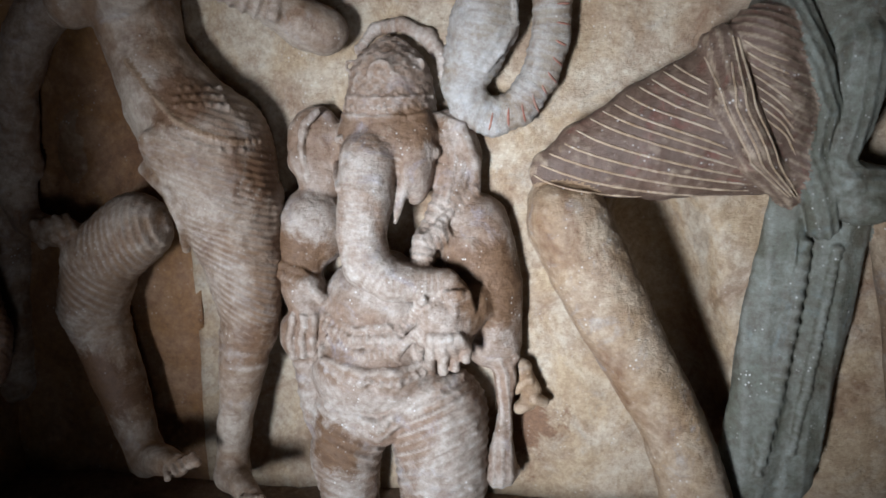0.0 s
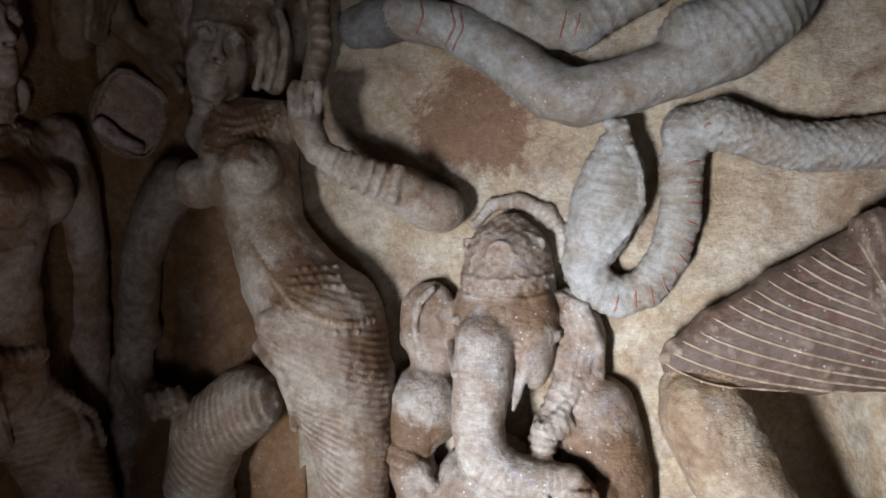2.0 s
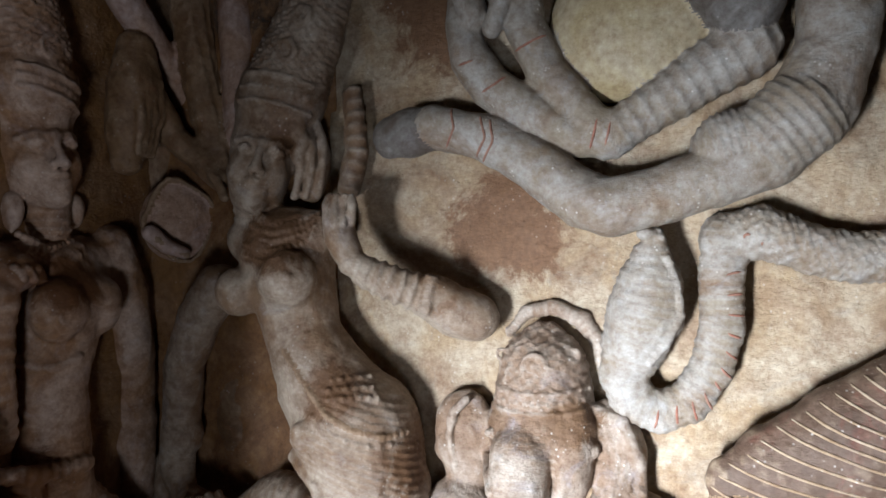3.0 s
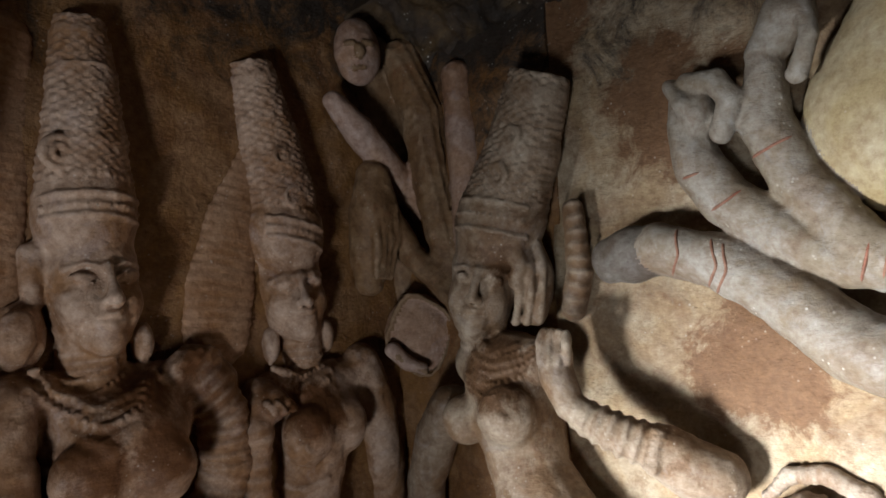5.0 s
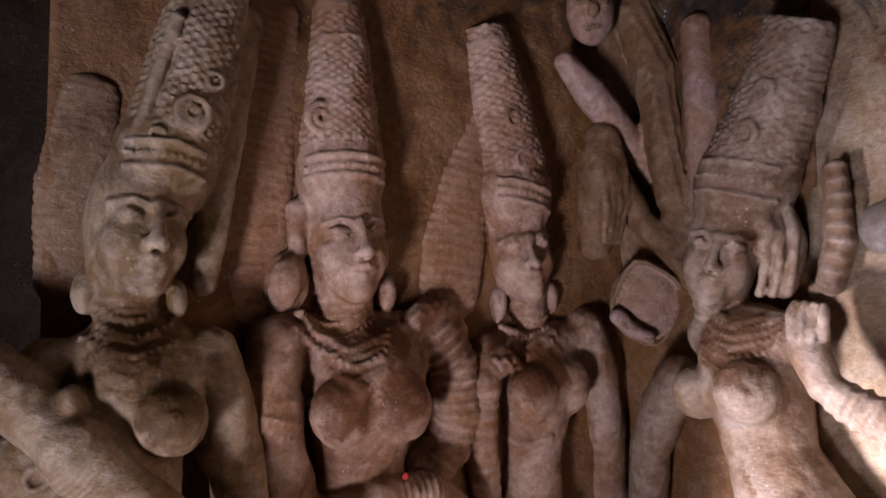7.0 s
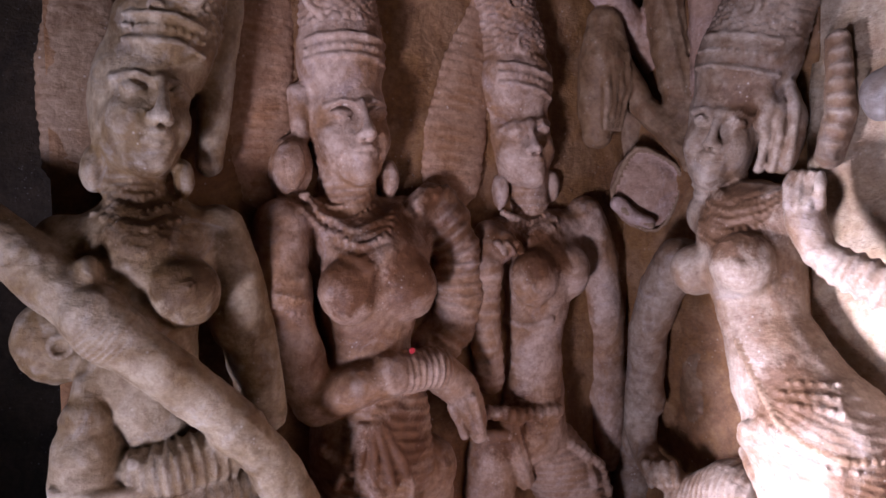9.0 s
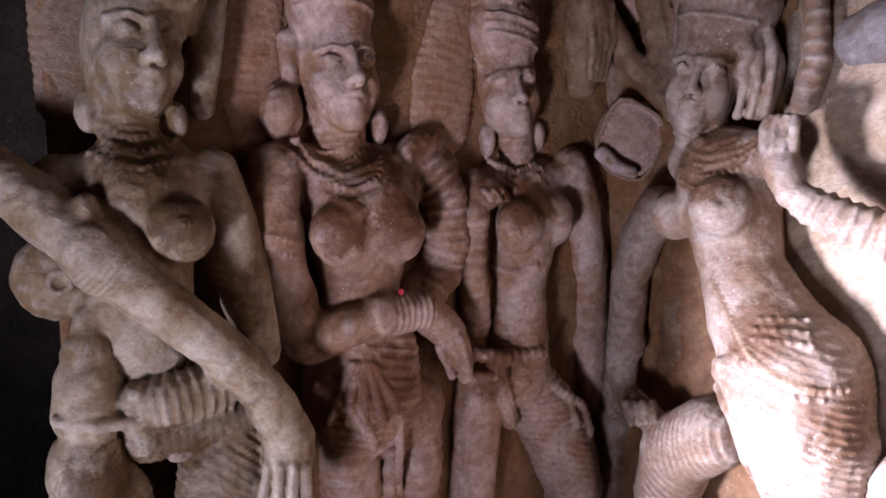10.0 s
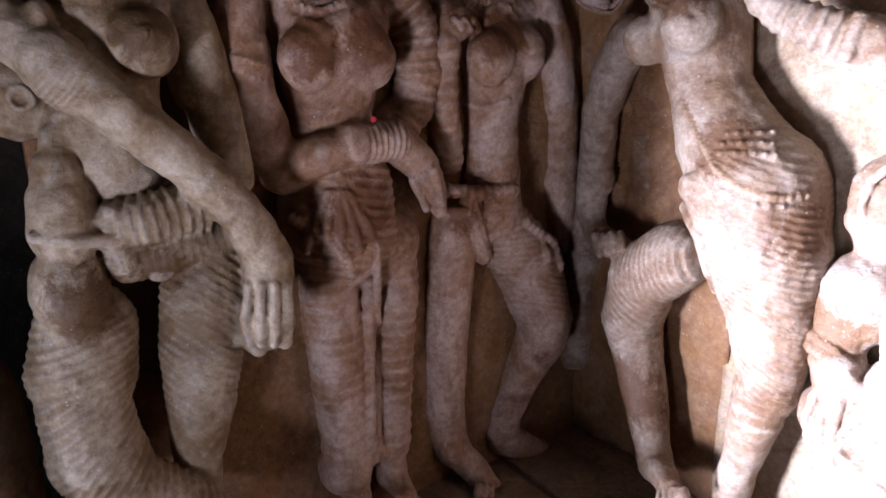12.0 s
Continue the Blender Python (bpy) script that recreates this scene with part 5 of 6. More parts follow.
def build_standing_statue_folded_arm():
    s = Carving('standing_statue', 0, 0.0043)
    s.tube('flesh', (-1.180, -0.723, 2.513, 0.047), (-1.180, -0.717, 2.384, 0.065), (-1.180, -0.713, 2.246, 0.082), (-1.180, -0.712, 2.171, 0.089), scale=(0.025, 0.0032), cap=True)
    s.tube('flesh', (-1.180, -0.723, 2.490, 0.051), (-1.180, -0.723, 2.480, 0.054), k=0.003, cap=True)
    s.tube('flesh', (-1.180, -0.711, 2.138, 0.095), (-1.180, -0.711, 2.124, 0.096), k=0.004)
    s.tube('flesh', (-1.180, -0.711, 2.109, 0.094), (-1.180, -0.711, 2.100, 0.094), k=0.003)
    s.ring('flesh', (-1.120, -0.775, 2.224), 0.030, 0.008)
    s.ring('flesh', (-1.119, -0.775, 2.224), 0.014, 0.006)
    for z, r, gap in ((2.098, 0.006, 0.0), (2.118, 0.006, 0.012), (2.14, 0.006, 0.0), (2.178, 0.005, 0.014), (2.3, 0.004, 0.012), (2.4, 0.004, 0.0)):
        half = 0.088 - 0.12 * max(0.0, z - 2.2)
        s.stripe('flesh', (-1.14, -0.712 - half, z, r), (-1.12, -0.712 - half * 0.6, z + 0.006, r), (-1.11, -0.712, z + 0.01, r), (-1.12, -0.712 + half * 0.6, z + 0.006, r), (-1.14, -0.712 + half, z, r), beads=gap)
    s.stripe('flesh', (-1.1, -0.806, 1.822, 0.006), (-1.1, -0.75, 1.788, 0.006), (-1.1, -0.671, 1.82, 0.006), beads=0.011)
    s.stripe('flesh', (-1.1, -0.816, 1.8, 0.006), (-1.09, -0.742, 1.757, 0.006), (-1.1, -0.645, 1.804, 0.006), beads=0.012)
    s.stripe('flesh', (-1.09, -0.826, 1.789, 0.008), (-1.08, -0.774, 1.748, 0.008), (-1.07, -0.713, 1.706, 0.009), (-1.07, -0.649, 1.742, 0.008), (-1.09, -0.611, 1.807, 0.007), beads=0.014)
    for dz in (0.0, -0.03):
        s.stripe('flesh', (-1.1, -0.925, 1.637 + dz, 0.005), (-1.08, -0.878, 1.619 + dz, 0.006), (-1.1, -0.818, 1.603 + dz, 0.005), beads=0.013)
    s.head('flesh', (-1.180, -0.700, 1.980), (1, 0.0, 0), (0, -0.05, 1), 0.088, 0.102, 0.112)
    s.tube('flesh', (-1.190, -0.699, 1.846, 0.064), (-1.190, -0.695, 1.797, 0.063), rib=(0.017, 0.0014))
    s.ball('flesh', (-1.180, -0.827, 1.879), 0.047, 0.070, 0.030, tilt=8)
    s.ball('flesh', (-1.151, -0.839, 1.879), 0.035, 0.055, 0.020, k=0.003, tilt=8)
    s.ball('flesh', (-1.151, -0.840, 1.879), 0.018, 0.032, 0.012, k=0.003, tilt=8)
    s.tube('flesh', (-1.190, -0.802, 2.032, 0.029), (-1.180, -0.804, 1.949, 0.019))
    s.ball('flesh', (-1.180, -0.600, 1.855), 0.020, 0.043, 0.030, k=0.004)
    s.tube('flesh', (-1.140, -0.814, 1.819, 0.008), (-1.134, -0.769, 1.769, 0.008), (-1.094, -0.716, 1.740, 0.008), (-1.092, -0.645, 1.762, 0.008), (-1.168, -0.573, 1.812, 0.008), rib=(0.0181, 0.0012), k=0.004)
    s.tube('flesh', (-1.156, -0.800, 1.803, 0.008), (-1.130, -0.766, 1.749, 0.008), (-1.082, -0.719, 1.721, 0.008), (-1.075, -0.653, 1.745, 0.008), (-1.143, -0.591, 1.794, 0.008), rib=(0.0121, 0.0012), k=0.004)
    s.tube('flesh', (-1.141, -0.795, 1.786, 0.008), (-1.124, -0.764, 1.729, 0.008), (-1.073, -0.720, 1.701, 0.008), (-1.064, -0.658, 1.728, 0.008), (-1.120, -0.607, 1.776, 0.007), rib=(0.0183, 0.0012), k=0.004)
    s.tube('flesh', (-1.134, -0.788, 1.770, 0.008), (-1.116, -0.762, 1.709, 0.008), (-1.057, -0.724, 1.682, 0.008), (-1.056, -0.662, 1.710, 0.008), (-1.092, -0.625, 1.760, 0.007), rib=(0.0122, 0.0012), k=0.004)
    s.tube('flesh', (-1.159, -0.794, 1.805, 0.011), (-1.114, -0.746, 1.733, 0.012), (-1.049, -0.704, 1.668, 0.013), (-1.054, -0.657, 1.707, 0.009), rib=(0.0146, 0.0016), k=0.004)
    s.ball('flesh', (-1.190, -0.659, 1.700), 0.166, 0.118, 0.090)
    s.tube('flesh', (-1.190, -0.845, 1.756, 0.058), (-1.190, -0.446, 1.760, 0.057))
    s.ball('flesh', (-1.085, -0.737, 1.620), 0.066, 0.071, 0.052, k=0.02)
    s.ball('flesh', (-1.085, -0.601, 1.619), 0.066, 0.071, 0.052, k=0.02)
    s.tube('flesh', (-1.180, -0.650, 1.662, 0.134), (-1.180, -0.667, 1.496, 0.102), (-1.180, -0.669, 1.380, 0.113), (-1.180, -0.671, 1.276, 0.129), k=0.015)
    s.tube('flesh', (-1.160, -0.855, 1.756, 0.059), (-1.140, -0.868, 1.664, 0.058), (-1.130, -0.857, 1.547, 0.058), (-1.130, -0.827, 1.443, 0.057), (-1.130, -0.798, 1.387, 0.050))
    s.tube('flesh', (-1.138, -0.865, 1.641, 0.063), (-1.138, -0.865, 1.629, 0.063), k=0.002)
    s.tube('flesh', (-1.135, -0.865, 1.613, 0.063), (-1.135, -0.864, 1.601, 0.063), k=0.002)
    s.tube('flesh', (-1.137, -0.865, 1.623, 0.060), (-1.137, -0.864, 1.617, 0.061), k=0.002)
    s.tube('flesh', (-1.130, -0.798, 1.390, 0.053), (-1.100, -0.771, 1.400, 0.050), (-1.070, -0.732, 1.419, 0.045), (-1.070, -0.654, 1.435, 0.043), (-1.080, -0.554, 1.435, 0.043))
    s.tube('flesh', (-1.070, -0.662, 1.436, 0.049), (-1.070, -0.652, 1.437, 0.050), k=0.002)
    s.tube('flesh', (-1.073, -0.624, 1.435, 0.046), (-1.080, -0.547, 1.437, 0.046), rib=(0.0158, 0.0034), k=0.003)
    s.tube('flesh', (-1.100, -0.522, 1.423, 0.046), (-1.110, -0.458, 1.367, 0.045), (-1.120, -0.417, 1.291, 0.032), (-1.120, -0.405, 1.245, 0.019))
    s.tube('flesh', (-1.100, -0.486, 1.333, 0.013), (-1.095, -0.457, 1.264, 0.010), k=0.003)
    s.tube('flesh', (-1.073, -0.475, 1.349, 0.013), (-1.104, -0.431, 1.265, 0.011), k=0.003)
    s.tube('flesh', (-1.067, -0.452, 1.357, 0.013), (-1.093, -0.415, 1.273, 0.011), k=0.003)
    s.tube('flesh', (-1.180, -0.482, 1.767, 0.056), (-1.170, -0.430, 1.692, 0.057), (-1.170, -0.421, 1.583, 0.054), (-1.180, -0.440, 1.501, 0.055), (-1.180, -0.471, 1.462, 0.049), rib=(0.0254, 0.003))
    s.tube('flesh', (-1.150, -0.549, 1.788, 0.028), (-1.160, -0.507, 1.820, 0.029), (-1.170, -0.457, 1.814, 0.027))
    s.tube('flesh', (-1.139, -0.573, 1.799, 0.009), (-1.144, -0.537, 1.829, 0.009), k=0.003)
    s.tube('flesh', (-1.129, -0.555, 1.805, 0.009), (-1.136, -0.519, 1.831, 0.009), k=0.003)
    s.tube('flesh', (-1.128, -0.532, 1.811, 0.009), (-1.137, -0.497, 1.834, 0.009), k=0.003)
    s.tube('flesh', (-1.131, -0.508, 1.817, 0.009), (-1.151, -0.467, 1.837, 0.009), k=0.003)
    s.ball('flesh', (-1.200, -0.476, 1.466), 0.068, 0.055, 0.050)
    s.tube('flesh', (-1.180, -0.652, 1.318, 0.133), (-1.180, -0.655, 1.228, 0.142), rib=(0.023, 0.0028, 0.2))
    s.tube('flesh', (-1.066, -0.725, 1.336, 0.010), (-1.078, -0.752, 1.266, 0.011), (-1.095, -0.771, 1.206, 0.009), k=0.004)
    s.tube('flesh', (-1.062, -0.715, 1.335, 0.010), (-1.060, -0.730, 1.267, 0.011), (-1.071, -0.739, 1.208, 0.009), k=0.004)
    s.tube('flesh', (-1.058, -0.704, 1.335, 0.010), (-1.050, -0.703, 1.266, 0.011), (-1.050, -0.704, 1.208, 0.009), k=0.004)
    s.tube('flesh', (-1.055, -0.693, 1.334, 0.010), (-1.045, -0.674, 1.263, 0.011), (-1.037, -0.666, 1.205, 0.009), k=0.004)
    s.tube('flesh', (-1.053, -0.682, 1.333, 0.010), (-1.044, -0.644, 1.258, 0.011), (-1.043, -0.620, 1.195, 0.009), k=0.004)
    s.tube('flesh', (-1.123, -0.787, 1.280, 0.013), (-1.076, -0.753, 1.248, 0.012), (-1.049, -0.698, 1.194, 0.015), (-1.069, -0.677, 1.144, 0.013), rib=(0.0158, 0.0014), k=0.004)
    s.ball('flesh', (-1.180, -0.596, 1.167), 0.157, 0.105, 0.085)
    s.tube('flesh', (-1.180, -0.691, 1.196, 0.068), (-1.170, -0.694, 1.071, 0.074), (-1.170, -0.686, 0.891, 0.071), (-1.170, -0.674, 0.700, 0.067), (-1.170, -0.676, 0.602, 0.065), rib=(0.0298, 0.0014))
    s.tube('flesh', (-1.170, -0.681, 0.600, 0.071), (-1.170, -0.682, 0.591, 0.071), k=0.003)
    s.tube('flesh', (-1.170, -0.661, 0.580, 0.042), (-1.170, -0.660, 0.477, 0.036))
    s.tube('flesh', (-1.170, -0.659, 0.486, 0.036), (-1.120, -0.667, 0.475, 0.034), (-1.080, -0.672, 0.459, 0.025), flat=0.9, k=0.02)
    s.tube('flesh', (-1.060, -0.707, 0.486, 0.008), (-1.039, -0.721, 0.484, 0.008), k=0.003)
    s.tube('flesh', (-1.060, -0.694, 0.481, 0.008), (-1.035, -0.708, 0.481, 0.008), k=0.003)
    s.tube('flesh', (-1.060, -0.680, 0.475, 0.008), (-1.039, -0.691, 0.471, 0.008), k=0.003)
    s.tube('flesh', (-1.060, -0.667, 0.470, 0.008), (-1.043, -0.674, 0.461, 0.009), k=0.003)
    s.tube('flesh', (-1.060, -0.653, 0.464, 0.008), (-1.047, -0.657, 0.451, 0.009), k=0.003)
    s.tube('flesh', (-1.180, -0.513, 1.183, 0.063), (-1.170, -0.516, 1.036, 0.061), (-1.170, -0.530, 0.851, 0.053), (-1.170, -0.546, 0.633, 0.052), rib=(0.0343, 0.0027))
    s.tube('flesh', (-1.170, -0.549, 0.634, 0.046), (-1.170, -0.551, 0.523, 0.040))
    s.tube('flesh', (-1.170, -0.548, 0.525, 0.037), (-1.120, -0.551, 0.513, 0.034), (-1.080, -0.550, 0.496, 0.026), flat=0.9, k=0.02)
    s.tube('flesh', (-1.060, -0.589, 0.523, 0.008), (-1.039, -0.605, 0.519, 0.009), k=0.003)
    s.tube('flesh', (-1.060, -0.575, 0.517, 0.008), (-1.035, -0.591, 0.516, 0.009), k=0.003)
    s.tube('flesh', (-1.060, -0.561, 0.512, 0.008), (-1.039, -0.573, 0.507, 0.009), k=0.003)
    s.tube('flesh', (-1.060, -0.547, 0.506, 0.009), (-1.043, -0.555, 0.497, 0.009), k=0.003)
    s.tube('flesh', (-1.060, -0.532, 0.500, 0.009), (-1.047, -0.536, 0.487, 0.009), k=0.003)
    s.tube('flesh', (-1.120, -0.606, 1.181, 0.018), (-1.130, -0.615, 0.948, 0.017), (-1.118, -0.633, 0.662, 0.017), rib=(0.0422, 0.0011), k=0.004)
    s.tube('flesh', (-1.045, -0.619, 1.198, 0.010), (-1.162, -0.578, 0.928, 0.012), (-1.132, -0.605, 0.646, 0.012), k=0.004)
    s.tube('flesh', (-1.150, -0.619, 0.625, 0.033), (-1.160, -0.538, 0.618, 0.030), rib=(0.0212, 0.0039))
    return tagged(s.build(), 'female stone statue with tall crown, round earring and folded arm', 'statue', group='standing statues')


def build_standing_statue_long_arm():
    s = Carving('standing_statue', 0, 0.0045)
    s.tube('olive', (-1.100, -0.993, 2.463, 0.062), (-1.100, -1.023, 2.335, 0.076), (-1.100, -1.052, 2.203, 0.087), (-1.100, -1.069, 2.129, 0.090), scale=(0.0258, 0.0042), cap=True)
    s.groove((-1.045, -1.032, 2.45, 0.008), (-1.036, -1.083, 2.29, 0.013), (-1.028, -1.13, 2.14, 0.01))
    s.ring('olive', (-1.012, -1.045, 2.179), 0.027, 0.008)
    s.ring('olive', (-1.011, -1.045, 2.179), 0.013, 0.005)
    s.ring('olive', (-1.011, -1.100, 2.131), 0.014, 0.005)
    s.ring('olive', (-1.020, -1.006, 2.242), 0.014, 0.004)
    s.tube('olive', (-1.100, -1.078, 2.112, 0.094), (-1.100, -1.080, 2.102, 0.093), k=0.004)
    s.tube('olive', (-1.100, -1.083, 2.086, 0.091), (-1.100, -1.084, 2.080, 0.091), k=0.003)
    s.tube('olive', (-1.140, -0.933, 2.396, 0.038), (-1.140, -0.972, 2.132, 0.039), (-1.140, -0.999, 1.883, 0.026))
    s.tube('olive', (-1.047, -1.069, 2.352, 0.014), (-1.038, -1.120, 2.173, 0.012), (-1.033, -1.144, 2.102, 0.009), rib=(0.0146, 0.0011), k=0.004)
    s.head('olive', (-1.100, -1.122, 1.985), (0.97, 0.22, 0), (0, 0.12, 0.99), 0.084, 0.105, 0.106)
    s.tube('olive', (-1.110, -1.133, 1.877, 0.051), (-1.110, -1.135, 1.820, 0.053), rib=(0.0143, 0.0021))
    s.ball('olive', (-1.120, -1.202, 1.866), 0.022, 0.040, 0.035)
    s.ball('olive', (-1.100, -1.053, 1.848), 0.019, 0.036, 0.035)
    s.tube('olive', (-1.080, -1.178, 1.813, 0.006), (-1.043, -1.155, 1.787, 0.006), (-1.030, -1.125, 1.779, 0.006), (-1.045, -1.094, 1.792, 0.006), rib=(0.0161, 0.0009), k=0.004)
    s.tube('olive', (-1.064, -1.179, 1.795, 0.006), (-1.028, -1.157, 1.769, 0.006), (-1.016, -1.127, 1.760, 0.006), (-1.030, -1.096, 1.774, 0.006), rib=(0.0101, 0.0009), k=0.004)
    s.tube('olive', (-1.047, -1.181, 1.778, 0.006), (-1.016, -1.158, 1.751, 0.006), (-1.004, -1.129, 1.741, 0.006), (-1.017, -1.098, 1.757, 0.006), rib=(0.0161, 0.0009), k=0.004)
    s.tube('olive', (-1.034, -1.182, 1.761, 0.006), (-1.006, -1.160, 1.733, 0.006), (-0.997, -1.130, 1.722, 0.006), (-1.007, -1.100, 1.740, 0.006), rib=(0.0101, 0.0009), k=0.004)
    s.ball('olive', (-1.110, -1.115, 1.722), 0.130, 0.104, 0.090)
    s.tube('olive', (-1.110, -1.255, 1.737, 0.049), (-1.110, -0.988, 1.750, 0.046))
    s.ball('olive', (-1.010, -1.072, 1.650), 0.063, 0.063, 0.065, k=0.014)
    s.ring('olive', (-0.947, -1.072, 1.662), 0.010, 0.003)
    s.ball('olive', (-0.946, -1.072, 1.662), 0.005, 0.005, 0.008, k=0.004)
    s.tube('olive', (-1.100, -1.126, 1.692, 0.108), (-1.100, -1.131, 1.557, 0.093), (-1.100, -1.126, 1.430, 0.084), k=0.015)
    s.tube('olive', (-1.090, -1.185, 1.503, 0.061), (-1.080, -1.132, 1.436, 0.062))
    s.tube('olive', (-1.100, -0.992, 1.750, 0.050), (-1.100, -0.966, 1.662, 0.055), (-1.100, -0.942, 1.538, 0.053), (-1.100, -0.921, 1.433, 0.047), (-1.100, -0.908, 1.385, 0.038))
    s.tube('olive', (-1.100, -0.962, 1.606, 0.058), (-1.100, -0.958, 1.593, 0.058), k=0.003)
    s.tube('olive', (-1.100, -0.959, 1.577, 0.058), (-1.100, -0.956, 1.568, 0.057), k=0.003)
    s.ball('olive', (-1.130, -1.271, 1.566), 0.070, 0.080, 0.060)
    s.ring('olive', (-1.071, -1.266, 1.561), 0.017, 0.006)
    s.tube('olive', (-1.100, -1.371, 1.768, 0.047), (-1.060, -1.302, 1.707, 0.050), (-1.010, -1.226, 1.630, 0.050), (-0.990, -1.195, 1.596, 0.048), (-0.980, -1.111, 1.521, 0.048), (-0.980, -1.009, 1.422, 0.044), (-0.990, -0.937, 1.332, 0.044), (-1.000, -0.887, 1.228, 0.050), (-1.000, -0.893, 1.169, 0.048), k=0.005)
    s.tube('olive', (-1.000, -1.218, 1.623, 0.055), (-1.000, -1.209, 1.614, 0.055), k=0.003)
    s.tube('olive', (-0.990, -1.197, 1.596, 0.054), (-0.990, -1.184, 1.584, 0.053), rib=(0.0104, 0.0018), k=0.003)
    s.ball('olive', (-1.010, -1.221, 1.687), 0.021, 0.033, 0.030)
    s.tube('olive', (-0.980, -1.000, 1.408, 0.049), (-0.980, -0.988, 1.396, 0.048), k=0.003)
    s.ball('olive', (-1.000, -0.901, 1.098), 0.056, 0.060, 0.055)
    s.tube('olive', (-0.980, -0.935, 1.184, 0.012), (-0.980, -0.948, 1.122, 0.013), (-0.982, -0.943, 1.064, 0.012), k=0.003)
    s.tube('olive', (-0.960, -0.918, 1.187, 0.012), (-0.959, -0.927, 1.125, 0.013), (-0.960, -0.927, 1.069, 0.012), k=0.003)
    s.tube('olive', (-0.952, -0.896, 1.185, 0.012), (-0.951, -0.902, 1.122, 0.013), (-0.954, -0.905, 1.066, 0.012), k=0.003)
    s.tube('olive', (-0.957, -0.870, 1.179, 0.012), (-0.956, -0.873, 1.114, 0.014), (-0.970, -0.877, 1.053, 0.013), k=0.003)
    s.tube('olive', (-1.007, -0.944, 1.141, 0.016), (-1.011, -0.953, 1.069, 0.015), (-0.981, -0.930, 1.051, 0.015), k=0.004)
    s.tube('olive', (-1.060, -1.226, 1.492, 0.024), (-1.050, -1.232, 1.443, 0.032), (-1.050, -1.240, 1.431, 0.034), (-1.050, -1.235, 1.381, 0.053), (-1.050, -1.235, 1.328, 0.060))
    s.tube('olive', (-1.050, -1.232, 1.439, 0.038), (-1.050, -1.231, 1.432, 0.039), k=0.003)
    s.tube('olive', (-1.016, -1.284, 1.330, 0.012), (-0.992, -1.226, 1.319, 0.013), (-1.003, -1.161, 1.312, 0.012), k=0.004)
    s.tube('olive', (-1.009, -1.162, 1.359, 0.015), (-1.012, -1.159, 1.299, 0.014), k=0.004)
    s.ball('olive', (-1.060, -1.241, 1.218), 0.067, 0.090, 0.080)
    s.tube('olive', (-1.040, -1.160, 1.330, 0.044), (-1.020, -1.099, 1.336, 0.047), (-1.030, -1.008, 1.349, 0.048), rib=(0.0208, 0.0042), k=0.004)
    s.tube('olive', (-1.050, -1.140, 1.258, 0.043), (-1.040, -1.069, 1.265, 0.044), (-1.050, -0.980, 1.277, 0.039), rib=(0.0167, 0.0019))
    s.ball('cloth', (-1.012, -1.092, 1.229), 0.024, 0.014, 0.006, k=0.004)
    s.tube('olive', (-1.100, -0.981, 1.252, 0.082), (-1.080, -1.000, 1.152, 0.089), (-1.080, -1.020, 1.045, 0.084), (-1.080, -1.033, 0.948, 0.073), rib=(0.02, 0.0026, 0.6), k=0.015)
    s.tube('olive', (-1.100, -1.224, 1.122, 0.094), (-1.090, -1.241, 1.048, 0.098), rib=(0.0197, 0.0024, -0.5), k=0.02)
    s.tube('olive', (-1.070, -1.250, 0.980, 0.083), (-1.060, -1.244, 0.885, 0.088), (-1.050, -1.211, 0.803, 0.081), (-1.040, -1.098, 0.712, 0.062), (-1.040, -0.999, 0.629, 0.050), rib=(0.02, 0.0023, -0.5), k=0.012)
    s.tube('olive', (-1.080, -1.036, 0.911, 0.070), (-1.080, -1.049, 0.835, 0.058), (-1.080, -1.048, 0.800, 0.041), (-1.080, -1.052, 0.670, 0.037))
    for z, r, gap in ((2.075, 0.006, 0.0), (2.098, 0.006, 0.013), (2.12, 0.006, 0.0)):
        s.stripe('olive', (-1.06, -1.15, z + 0.004, r), (-1.03, -1.12, z + 0.005, r), (-1.02, -1.075, z + 0.004, r), (-1.04, -1.02, z - 0.012, r), beads=gap)
    for (a, b, c), za in (((-1.184, -1.132, -1.077), 1.83), ((-1.194, -1.135, -1.066), 1.805), ((-1.205, -1.138, -1.06), 1.775)):
        s.stripe('olive', (-1.06, a, za + 0.012, 0.006), (-1.03, b, za - 0.02, 0.007), (-1.05, c, za + 0.004, 0.006), beads=0.013)
    return tagged(s.build(), 'large crowned stone statue with long arm over its pleated skirt', 'statue', group='standing statues')


